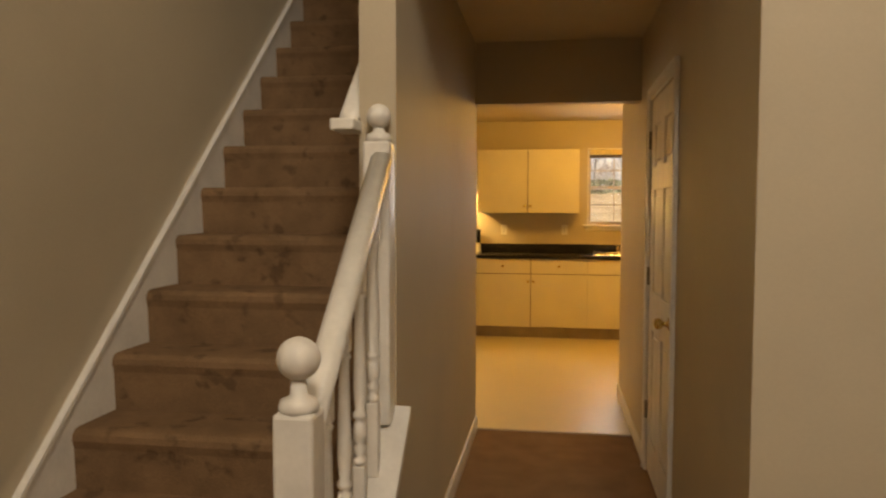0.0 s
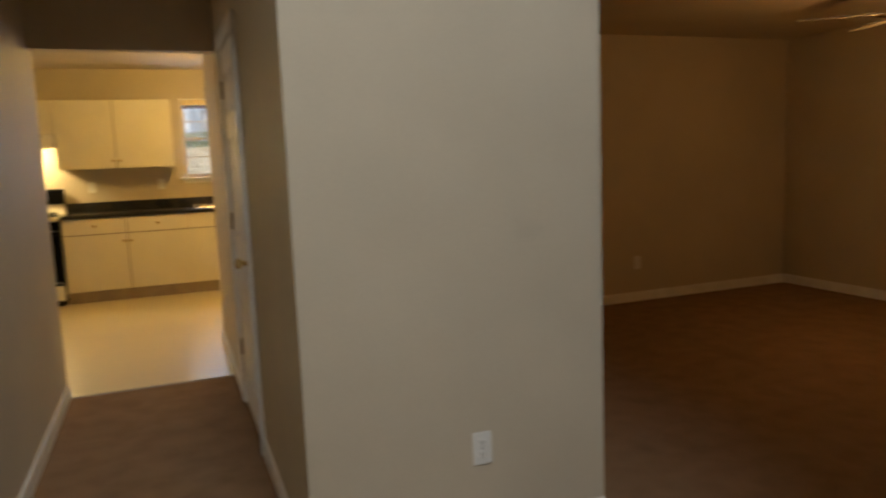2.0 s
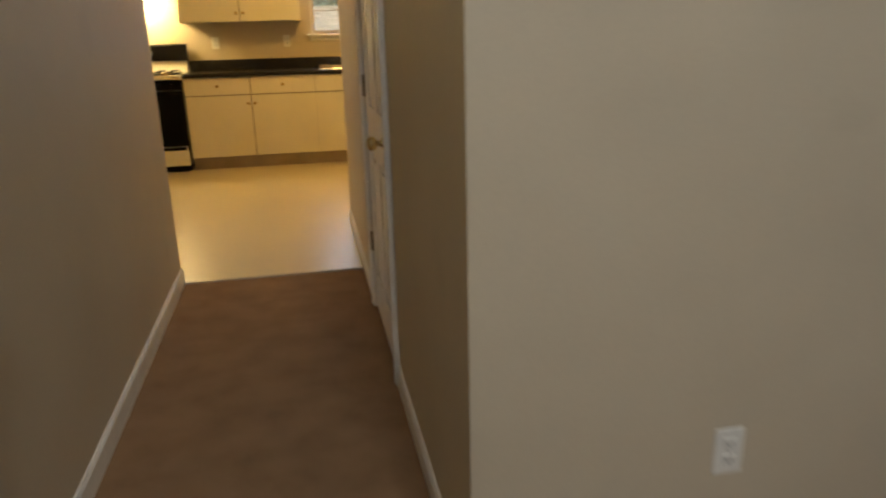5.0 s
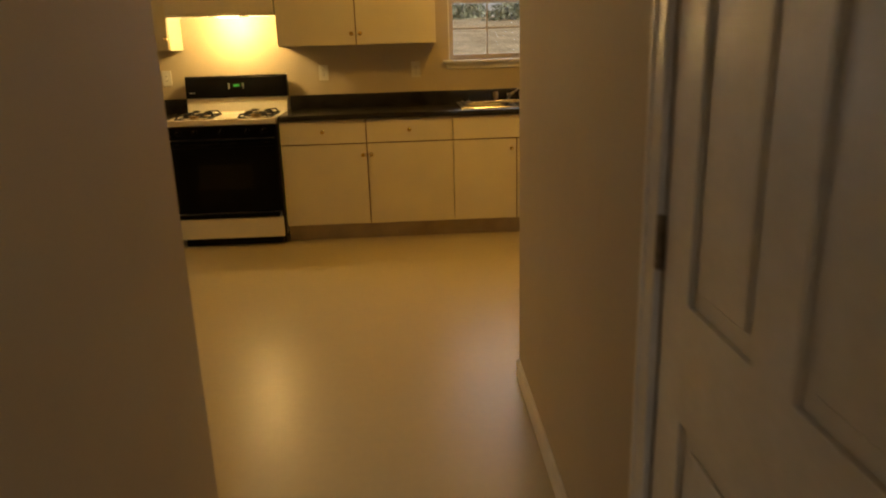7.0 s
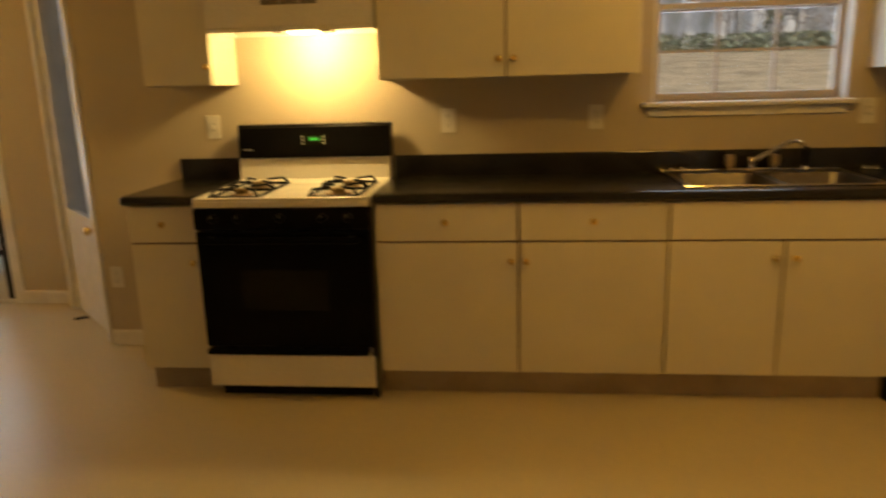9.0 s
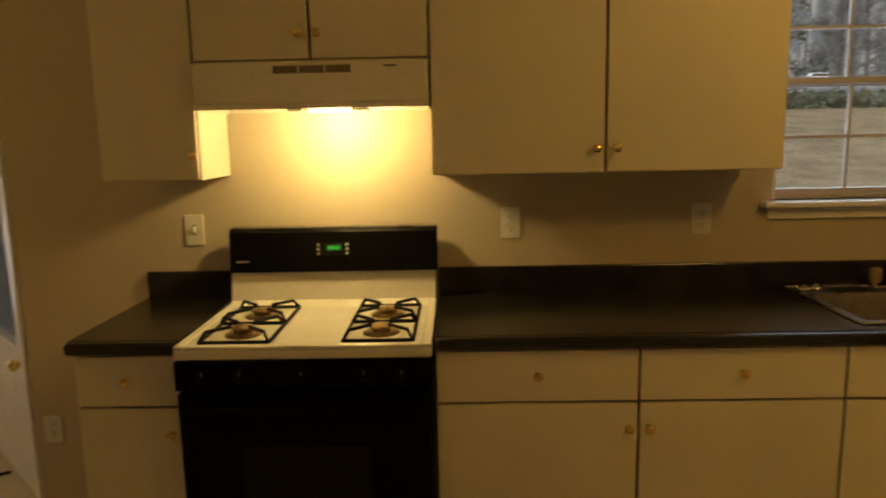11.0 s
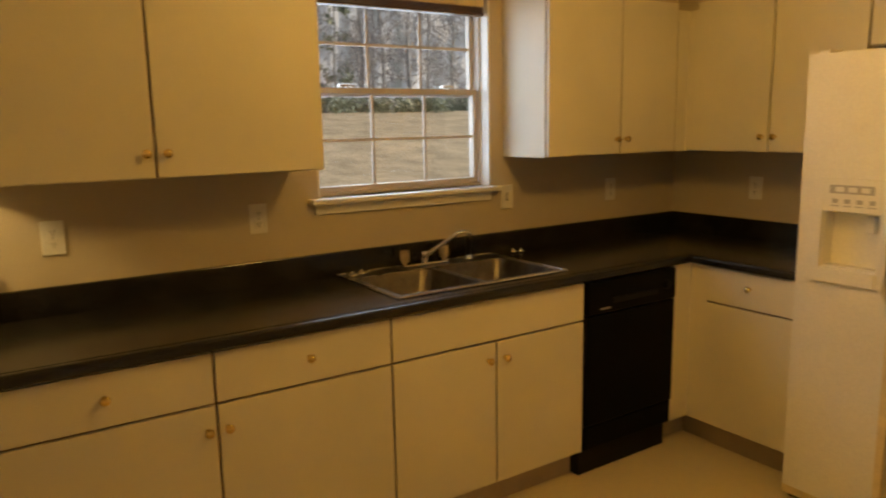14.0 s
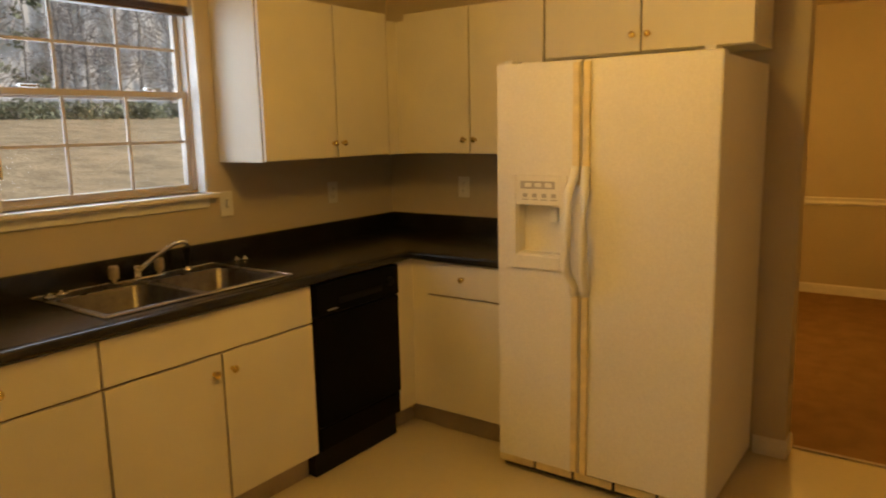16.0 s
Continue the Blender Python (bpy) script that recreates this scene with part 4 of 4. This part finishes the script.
# ---- kitchen window ----
def window():
    w = tagged(new("window_1"), "white double hung window with muntins over the sink", "window", kind="structure")
    w.location = (WX0, 0.0, WZ0)
    W, Hh = WX1 - WX0, WZ1 - WZ0
    part("reveal", boxes((0, 0.010, 0.0, 0.085, 0, Hh), (W - 0.010, W, 0.0, 0.085, 0, Hh), (0.010, W - 0.010, 0.0, 0.085, Hh - 0.012, Hh)), M["trim"], w)
    fr = [(0.010, 0.020, 0.06, 0.14, 0, Hh - 0.012), (W - 0.020, W - 0.010, 0.06, 0.14, 0, Hh - 0.012), (0.020, W - 0.020, 0.06, 0.14, Hh - 0.035, Hh - 0.012), (0.020, W - 0.020, 0.06, 0.14, 0, 0.012)]
    part("window_frame", boxes(*fr), M["vinyl_shaded"], w)
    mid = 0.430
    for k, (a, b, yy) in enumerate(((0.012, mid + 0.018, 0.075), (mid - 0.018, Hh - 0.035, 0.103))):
        sash = part("sash", boxes((0.020, 0.042, yy, yy + 0.026, a, b), (W - 0.042, W - 0.020, yy, yy + 0.026, a, b), (0.042, W - 0.042, yy, yy + 0.026, a, a + 0.026), (0.042, W - 0.042, yy, yy + 0.026, b - 0.026, b), bevel=0.002), M["vinyl_shaded"], w)
        gx0, gx1, gz0, gz1 = 0.042, W - 0.042, a + 0.026, b - 0.026
        for i in (1, 2):
            x = gx0 + (gx1 - gx0) * i / 3
            part("muntin", boxes((x - 0.006, x + 0.006, yy + 0.008, yy + 0.018, gz0, gz1)), M["vinyl_shaded"], sash)
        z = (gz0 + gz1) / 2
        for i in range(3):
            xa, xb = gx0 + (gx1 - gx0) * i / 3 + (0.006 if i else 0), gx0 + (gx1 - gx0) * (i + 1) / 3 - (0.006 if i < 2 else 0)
            part("muntin", boxes((xa, xb, yy + 0.008, yy + 0.018, z - 0.006, z + 0.006)), M["vinyl_shaded"], sash)
        g = part("pane", boxes((gx0, gx1, yy + 0.0125, yy + 0.0135, gz0, gz1)), M["glass"], sash)
        g.visible_shadow = False
    for x in (0.15, W - 0.22):
        part("sash_lock", box(x, x + 0.07, 0.066, 0.09, mid + 0.02, mid + 0.032, 0.004), M["chrome"], w)
    part("window_sill", box(-0.045, W + 0.028, -0.055, 0.075, -0.022, 0.0, 0.006), M["trim"], w)
    part("apron", box(-0.02, W - 0.005, -0.016, -0.001, -0.066, -0.022, 0.004), M["trim"], w)


window()
bl = thing("window_blind", (WX0 + 0.02, 0.035, WZ1 - 0.014), "brown slatted blind drawn up to the window head", "blind")
part("head_rail", box(0, WX1 - WX0 - 0.04, -0.022, 0.02, -0.058, 0.0, 0.003), M["yellowed"], bl, "cream head rail")
for i in range(5):
    part("slat", boxes((0.004, WX1 - WX0 - 0.044, -0.024, 0.022, -0.064 - i * 0.005, -0.0615 - i * 0.005)), M["wood_dark"], bl)
part("bottom_rail", box(0.002, WX1 - WX0 - 0.042, -0.025, 0.023, -0.098, -0.086, 0.003), M["wood_dark"], bl)


# Unseen window, set high so its daylight falls steeply and spares the hall.
w2 = tagged(new("window_2"), "unseen high white foyer window added to let daylight in", "window", kind="structure")
w2.location = (1.65, -10.72, 4.2)
part("window_frame", boxes((0, 0.05, -0.03, 0.03, 0, 1.0), (1.35, 1.4, -0.03, 0.03, 0, 1.0), (0.05, 1.35, -0.03, 0.03, 0, 0.05), (0.05, 1.35, -0.03, 0.03, 0.95, 1.0), (0.68, 0.72, -0.03, 0.03, 0.05, 0.95)), M["trim"], w2)
for a, b in ((0.05, 0.68), (0.72, 1.35)):
    g = part("pane", boxes((a, b, -0.003, 0.003, 0.05, 0.95)), M["glass"], w2)
    g.visible_shadow = False


# ---- nook: back door in the canted wall, patio door ----
def back_door():
    d = thing("back_door", (-0.84, 0, 0), "white back door with a tall glass pane", "door", turn=135)
    a, b = 0.075, 0.885
    part("jamb", boxes((a, a + 0.02, -0.14, -0.002, 0, 2.045), (b - 0.02, b, -0.14, -0.002, 0, 2.045), (a + 0.02, b - 0.02, -0.14, -0.002, 2.02, 2.045)), M["trim"], d)
    part("casing", boxes((a - 0.055, a + 0.008, 0.0, 0.016, 0, 2.10), (b - 0.008, b + 0.055, 0.0, 0.016, 0, 2.10), (a + 0.008, b - 0.008, 0.0, 0.016, 2.03, 2.10), bevel=0.003), M["trim"], d)
    gx0, gx1, gz0, gz1 = a + 0.13, b - 0.14, 0.66, 1.90
    lf = part("leaf", boxes((a + 0.022, gx0, -0.06, -0.02, 0.01, 2.015), (gx1, b - 0.022, -0.06, -0.02, 0.01, 2.015), (gx0, gx1, -0.06, -0.02, 0.01, gz0), (gx0, gx1, -0.06, -0.02, gz1, 2.015)), M["trim"], d)
    part("glazing_bead", boxes((gx0 - 0.02, gx0 + 0.01, -0.022, -0.008, gz0 - 0.02, gz1 + 0.02), (gx1 - 0.01, gx1 + 0.02, -0.022, -0.008, gz0 - 0.02, gz1 + 0.02), (gx0 + 0.01, gx1 - 0.01, -0.022, -0.008, gz0 - 0.02, gz0 + 0.01), (gx0 + 0.01, gx1 - 0.01, -0.022, -0.008, gz1 - 0.01, gz1 + 0.02)), M["trim"], lf)
    g = part("pane", boxes((gx0, gx1, -0.042, -0.038, gz0, gz1)), M["glass"], lf)
    g.visible_shadow = False
    kb = knob_shape()
    kb.transform(Matrix.Translation((a + 0.07, -0.02, 0.62)) @ Matrix.Rotation(radians(-90), 4, "X"))
    smooth(part("knob", kb, M["brass"], lf, "brass door knob"))


back_door()
ds = thing("door_stop", (-1.18, 0.31, 0.05), "small dark spring door stop near the floor", "door stop")
part("spring", tube([(0, 0, 0), (-0.07, -0.03, -0.005)], 0.008, 8), M["black_matt"], ds)


def patio_door():
    p = tagged(new("door_patio"), "glazed patio door with muntins and black tape round it", "door", kind="structure")
    p.location = (-3.52, 0.74, 0)
    W = 1.62
    part("frame", boxes((W - 0.05, W + 0.02, -0.012, 0.14, 0, 2.08), (-0.02, 0.05, -0.012, 0.14, 0, 2.08), (0.05, W - 0.05, -0.012, 0.14, 2.02, 2.08), (0.05, W - 0.05, 0.0, 0.14, 0, 0.02)), M["trim"], p)
    # The black strips are tape along the frame, built as flat bars.
    part("edge_tape", boxes((W - 0.10, W - 0.05, -0.004, 0.07, 0.03, 2.02), (0.05, 0.08, -0.004, 0.07, 0.03, 2.02), (0.08, W - 0.10, -0.004, 0.07, 1.985, 2.02)), M["duct_tape"], p, "ragged black tape")
    a, b = 0.08, W - 0.10
    lf = part("leaf", boxes((a, a + 0.06, 0.02, 0.06, 0.02, 1.985), (b - 0.06, b, 0.02, 0.06, 0.02, 1.985), (a + 0.06, b - 0.06, 0.02, 0.06, 0.02, 0.20), (a + 0.06, b - 0.06, 0.02, 0.06, 1.86, 1.985)), M["trim"], p)
    gx0, gx1, gz0, gz1 = a + 0.06, b - 0.06, 0.20, 1.86
    for i in range(1, 6):
        x = gx0 + (gx1 - gx0) * i / 6
        part("muntin", boxes((x - 0.008, x + 0.008, 0.03, 0.05, gz0, gz1)), M["trim"], lf)
    for j in range(1, 5):
        z = gz0 + (gz1 - gz0) * j / 5
        part("muntin", boxes((gx0, gx1, 0.0315, 0.0485, z - 0.008, z + 0.008)), M["trim"], lf)
    g = part("pane", boxes((gx0, gx1, 0.039, 0.041, gz0, gz1)), M["glass"], lf)
    g.visible_shadow = False


patio_door()
def film_sheet(name, x0, x1, z0, z1, depth, rough, label):
    """A crumpled plastic film that hangs before the patio door's glass."""
    f = thing(name, (x0, 0.732, z0), label, "plastic film", "plastic film on the door")
    bm = bmesh.new()
    nx, nz = 46, 34
    side = []
    for back in (0, 1):
        rows = []
        for j in range(nz + 1):
            row = []
            for i in range(nx + 1):
                u, v = i / nx, j / nz
                edge = min(1, 6 * min(u, 1 - u)) * min(1, 5 * v + 0.4)
                p = Vector((u * 3.2, v * 3.0, depth * 20))
                y = -depth * edge * (0.55 + rough * noise.noise(p) + 0.5 * rough * noise.noise(p * 3.1) + 0.25 * rough * abs(noise.noise(p * 7.0)))
                ragged = 0.05 * noise.noise(Vector((u * 6, 9.1, depth * 9)))
                row.append(bm.verts.new((u * (x1 - x0), min(-0.004, y) - 0.002 * back, v * (z1 - z0) + ragged * (1 - v if depth < 0.1 else v))))
            rows.append(row)
        for j in range(nz):
            for i in range(nx):
                bm.faces.new((rows[j][i], rows[j][i + 1], rows[j + 1][i + 1], rows[j + 1][i]))
    smooth(part("film", bm, M["film"], f))
    return f


film_sheet("plastic_film", -3.09, -2.02, 1.13, 1.90, 0.05, 0.6, "cloudy white plastic film taped over the upper panes")
film_sheet("plastic_film", -3.09, -2.0, 0.22, 0.62, 0.20, 0.9, "white plastic film sagging in a crumpled heap on the door")
tp = thing("black_tape", (-2.0, 0.72, 0.2), "loose black tape peeling from the foot of the door", "tape")
bm = tube([(0.0, 0.0, 0.16), (-0.10, -0.03, 0.08), (-0.24, -0.07, 0.02), (-0.45, -0.08, 0.0), (-0.75, -0.06, 0.05), (-1.05, -0.01, 0.10)], 0.028, 6)
for v in bm.verts:
    v.co.z += 0.012 * noise.noise(v.co * 14)
part("strip", bm, M["duct_tape"], tp)
part("loose_end", box(-0.13, -0.06, -0.010, 0.0, -0.06, 0.0, 0.002), M["duct_tape"], tp)
pbl = thing("door_blind", (-3.39, 0.715, 1.93), "brown slatted blind drawn up over the patio door", "blind")
part("head_rail", box(0, 1.36, -0.02, 0.012, 0.02, 0.055, 0.003), M["wood_dark"], pbl)
for i in range(5):
    part("slat", boxes((0.004, 1.356, -0.022, 0.012, 0.012 - i * 0.011, 0.016 - i * 0.011)), M["wood_dark"], pbl)


# ---- living room: fireplace and fan ----
def fireplace():
    f = thing("fireplace", (7.39, -5.935, 0), "white fireplace mantel round a black slate surround", "fireplace")
    # local y runs along the wall, local -x towards the room
    h = 0.785
    legs = [(-0.05, -0.002, h - 0.155, h, 0.0, 0.87), (-0.05, -0.002, -h, -h + 0.155, 0.0, 0.87)]
    for r in legs:
        part("pilaster", box(*r, 0.004), M["trim"], f)
        part("capital", box(-0.062, -0.002, r[2] - 0.012, r[3] + 0.012, 0.87, 0.90, 0.005), M["trim"], f)
    part("frieze", box(-0.05, -0.002, -h, h, 0.90, 1.17, 0.004), M["trim"], f)
    part("shelf_moulding", box(-0.11, -0.002, -h - 0.05, h + 0.05, 1.17, 1.195, 0.01), M["trim"], f)
    part("mantel_shelf", box(-0.18, -0.002, -h - 0.14, h + 0.14, 1.195, 1.225, 0.006), M["trim"], f)
    w = h - 0.155
    for r in ((0.42, w, 0.0, 0.87), (-w, -0.42, 0.0, 0.87), (-0.42, 0.42, 0.62, 0.87), (-0.42, 0.42, 0.0, 0.10)):
        part("surround_slab", boxes((-0.03, -0.002, *r)), M["slate"], f, "black slate slab")
    box_bm = boxes((0.30, 0.34, -0.40, 0.40, 0.10, 0.62), (0.0, 0.30, -0.42, -0.40, 0.10, 0.62), (0.0, 0.30, 0.40, 0.42, 0.10, 0.62), (0.0, 0.34, -0.40, 0.40, 0.08, 0.10), (0.0, 0.34, -0.40, 0.40, 0.62, 0.64))
    part("firebox", box_bm, M["soot"], f, "sooty firebox")
    part("glass_frame", boxes((-0.036, -0.02, -0.43, 0.43, 0.53, 0.63), (-0.036, -0.02, -0.43, 0.43, 0.09, 0.225), (-0.036, -0.02, -0.43, -0.365, 0.225, 0.53), (-0.036, -0.02, 0.365, 0.43, 0.225, 0.53), bevel=0.003), M["slate"], f)
    part("glass_door", boxes((-0.028, -0.025, -0.365, 0.365, 0.225, 0.53)), M["fire_glass"], f)
    part("hearth", box(-0.40, -0.03, -h - 0.02, h + 0.02, 0.0, 0.018, 0.004), M["slate"], f, "flat black slate hearth")
    for k in range(5):
        part("grate_bar", tube([(0.06, -0.2 + k * 0.1, 0.16), (0.26, -0.2 + k * 0.1, 0.16)], 0.008, 6), M["black_matt"], f)
    for y, z, r in ((-0.05, 0.20, 0.035), (0.06, 0.20, 0.04), (0.0, 0.265, 0.035)):
        part("log", tube([(0.14 + y * 0.2, y - 0.2, z), (0.17, y + 0.02, z + 0.006), (0.16, y + 0.22, z)], r, 9), M["soot"], f, "charred log")
    return f


fireplace()

FX, FY = 5.97, -5.70
fan = thing("ceiling_fan", (FX, FY, HL), "cream ceiling fan with five blades and a lit globe", "ceiling fan")
smooth(part("canopy", lathe([(0.065, 0.0), (0.065, -0.02), (0.03, -0.05), (0.012, -0.06)], 20), M["enamel"], fan))
part("rod", tube([(0, 0, -0.05), (0, 0, -0.16)], 0.012), M["brass"], fan)
smooth(part("motor", lathe([(0.03, -0.14), (0.085, -0.155), (0.105, -0.18), (0.105, -0.215), (0.085, -0.235), (0.04, -0.245)], 24), M["enamel"], fan))
smooth(part("light_fitter", lathe([(0.04, -0.245), (0.055, -0.26), (0.06, -0.31), (0.05, -0.325)], 20), M["enamel"], fan))
smooth(part("globe", lathe([(0.045, -0.325), (0.075, -0.335), (0.095, -0.36), (0.10, -0.395), (0.085, -0.43), (0.045, -0.455), (0.012, -0.463), (0.001, -0.464)], 24), M["globe"], fan, "lit frosted schoolhouse globe"))
for k in range(5):
    a = 2 * math.pi * k / 5 - 0.05
    m = Matrix.Rotation(a, 4, "Z")
    bl_ = extrude([(0.20, -0.05), (0.30, -0.06), (0.62, -0.068), (0.66, -0.045), (0.66, 0.045), (0.62, 0.068), (0.30, 0.06), (0.20, 0.05)], "z", -0.004, 0.004)
    bl_.transform(Matrix.Translation((0, 0, -0.232)) @ m @ Matrix.Rotation(radians(-6), 4, "X"))
    blade = part("blade", bl_, M["enamel"], fan)
    ir = bmesh.new()
    tube([(0.07, 0, -0.235), (0.15, 0.02, -0.245), (0.23, 0.03, -0.24)], 0.007, 6, ir)
    tube([(0.07, 0, -0.235), (0.15, -0.02, -0.245), (0.23, -0.03, -0.24)], 0.007, 6, ir)
    ir.transform(m)
    part("blade_iron", ir, M["brass"], blade)

# ---- lamp fittings that are out of view but light the rooms ----
for name, x, y in (("kitchen_light", 2.30, -1.75),):
    kl = thing(name, (x, y, H), "round ceiling light of the kitchen", "ceiling light")
    part("base", lathe([(0.13, 0), (0.13, -0.02), (0.12, -0.025)], 24), M["trim"], kl)

# ---- outdoors ----
def hill(x, y):
    d = max(0.0, y - 1.0)
    return -0.45 + 3.25 * (1 - math.exp(-(d / 19) ** 1.6)) + 0.10 * noise.noise(Vector((x * 0.13, y * 0.13, 0))) * min(1, d / 6)


bm = bmesh.new()
xs = [-400, -200, -100, -60] + [-40 + 2 * i for i in range(46)] + [70, 110, 200, 400]
ys = [-400, -100, -30, -12, -4, 0, 0.9] + [2 + 1.5 * i for i in range(32)] + [55, 70, 100, 200, 400]
grid = [[bm.verts.new((x, y, hill(x, y))) for x in xs] for y in ys]
for i in range(len(ys) - 1):
    for j in range(len(xs) - 1):
        bm.faces.new((grid[i][j], grid[i][j + 1], grid[i + 1][j + 1], grid[i + 1][j]))
gr = structure("ground", bm, M["grass"], "dry winter grass rising to the trees", "ground")
smooth(gr)
# Emissive far sheet, with woods and pale haze painted into its glow.
bdm = bpy.data.materials.new("glowing_haze_woods")
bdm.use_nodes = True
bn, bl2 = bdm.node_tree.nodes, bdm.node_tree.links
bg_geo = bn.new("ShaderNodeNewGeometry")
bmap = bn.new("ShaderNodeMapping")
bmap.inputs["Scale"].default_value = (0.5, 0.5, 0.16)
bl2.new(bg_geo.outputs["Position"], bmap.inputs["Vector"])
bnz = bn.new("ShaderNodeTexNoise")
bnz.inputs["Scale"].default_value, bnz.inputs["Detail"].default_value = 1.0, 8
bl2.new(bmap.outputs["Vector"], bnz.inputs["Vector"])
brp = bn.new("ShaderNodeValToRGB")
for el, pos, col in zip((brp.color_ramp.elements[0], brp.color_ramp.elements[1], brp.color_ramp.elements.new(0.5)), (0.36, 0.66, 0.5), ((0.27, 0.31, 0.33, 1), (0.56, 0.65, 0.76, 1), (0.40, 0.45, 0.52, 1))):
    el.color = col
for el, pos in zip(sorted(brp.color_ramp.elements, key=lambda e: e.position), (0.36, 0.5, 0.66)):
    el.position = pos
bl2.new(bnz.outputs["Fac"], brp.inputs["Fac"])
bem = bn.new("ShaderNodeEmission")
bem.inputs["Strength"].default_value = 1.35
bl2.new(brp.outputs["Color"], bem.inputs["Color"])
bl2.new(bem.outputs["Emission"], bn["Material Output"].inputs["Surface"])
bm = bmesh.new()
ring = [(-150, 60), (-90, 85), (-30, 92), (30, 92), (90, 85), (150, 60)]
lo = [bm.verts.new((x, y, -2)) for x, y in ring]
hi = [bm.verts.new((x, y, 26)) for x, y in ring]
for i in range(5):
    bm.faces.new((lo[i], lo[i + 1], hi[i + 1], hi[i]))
structure("backdrop", bm, bdm, "glowing backdrop sheet painted as hazy grey blue woods", "backdrop")
rnd = random.Random(5)
trees = []
for k in range(7):
    pine = k % 7 in (1, 4)
    t = thing("pine_tree" if pine else "bare_tree", (0, 60, 0), "dull green pine at the wood's edge" if pine else "bare grey winter tree at the wood's edge", "tree", "wood's edge")
    h = rnd.uniform(11, 16)
    lean = rnd.uniform(-0.4, 0.4)
    bm = bmesh.new()
    pts = [(lean * (z / h) ** 2 + 0.1 * math.sin(z + k), 0.1 * math.cos(z * 1.3), z) for z in np.linspace(-0.3, h, 9)]
    rings = []
    for i, p in enumerate(pts):
        r = 0.12 * (1 - 0.85 * i / 8)
        rings.append([bm.verts.new((p[0] + r * math.cos(a), p[1] + r * math.sin(a), p[2])) for a in [math.pi * 2 * q / 7 for q in range(7)]])
    for a, b in zip(rings, rings[1:]):
        for q in range(7):
            bm.faces.new((a[q], a[(q + 1) % 7], b[(q + 1) % 7], b[q]))
    ends = []
    for i in range(40 if not pine else 30):
        z = rnd.uniform(0.05 if not pine else 0.12, 0.97) * h
        a = rnd.uniform(0, 6.28)
        ln = rnd.uniform(0.7, 2.4) * (1.15 - z / h)
        p0 = Vector((lean * (z / h) ** 2, 0, z))
        p2 = p0 + Vector((math.cos(a) * ln, math.sin(a) * ln, rnd.uniform(0.2, 0.9) * ln * (1 if not pine else 0.2)))
        p1 = (p0 + p2) / 2 + Vector((0, 0, -0.1))
        tube([p0, p1, p2], 0.025, 4, bm)
        ends.append((p1, p2))
    part("trunk", bm, M["bark"], t)
    bm = bmesh.new()
    for p1, p2 in ends:
        for q in range(26 if pine else 18):
            c = p1.lerp(p2, rnd.uniform(0, 1.15)) + Vector([rnd.gauss(0, 0.22) for _ in range(3)])
            d = Vector([rnd.gauss(0, 1) for _ in range(3)]).normalized() * (rnd.uniform(0.16, 0.3) if pine else rnd.uniform(0.3, 0.6))
            e = d.cross(Vector([rnd.gauss(0, 1) for _ in range(3)])).normalized() * (rnd.uniform(0.08, 0.16) if pine else 0.022)
            bm.faces.new([bm.verts.new(v) for v in (c - d, c + e, c + d, c - e)])
    part("crown", bm, M["needles"] if pine else M["twigs"], t)
    trees.append(t)
for k in range(38):
    x, y = rnd.uniform(-34, 42), rnd.uniform(27, 60)
    src = trees[k % 7]
    m = pose(x, y, hill(x, y), 0, 0, rnd.uniform(0, 360))
    if k < 7:
        src.matrix_world = m
    else:
        copy_thing(src, m)

# low scrub along the edge of the wood
sc = thing("scrub_bush", (0, 26, 0), "low grey green scrub at the edge of the wood", "bush", "scrub along the wood")
bm = bmesh.new()
for i in range(420):
    a, r, z = rnd.uniform(0, 6.28), rnd.uniform(0, 1) ** 0.5 * 1.3, rnd.uniform(0.0, 1.0)
    c = Vector((math.cos(a) * r * (1.1 - 0.5 * z), math.sin(a) * r * (1.1 - 0.5 * z), z * 0.65))
    d = Vector([rnd.gauss(0, 1) for _ in range(3)]).normalized() * rnd.uniform(0.08, 0.2)
    e = d.cross(Vector([rnd.gauss(0, 1) for _ in range(3)])).normalized() * rnd.uniform(0.03, 0.07)
    bm.faces.new([bm.verts.new(v) for v in (c - d, c + e, c + d, c - e)])
part("foliage", bm, M["needles"], sc)
bm = bmesh.new()
for i in range(7):
    a = i * 0.9
    tube([(0, 0, -0.2), (0.2 * math.cos(a), 0.2 * math.sin(a), 0.4), (0.6 * math.cos(a), 0.6 * math.sin(a), 0.6)], 0.02, 5, bm)
part("stems", bm, M["bark"], sc)
for k in range(60):
    x, y = -26 + k * 1.0 + rnd.uniform(-0.6, 0.6), rnd.uniform(26, 31)
    m = pose(x, y, hill(x, y), 0, 0, rnd.uniform(0, 360))
    if k == 0:
        sc.matrix_world = m
    else:
        copy_thing(sc, m)
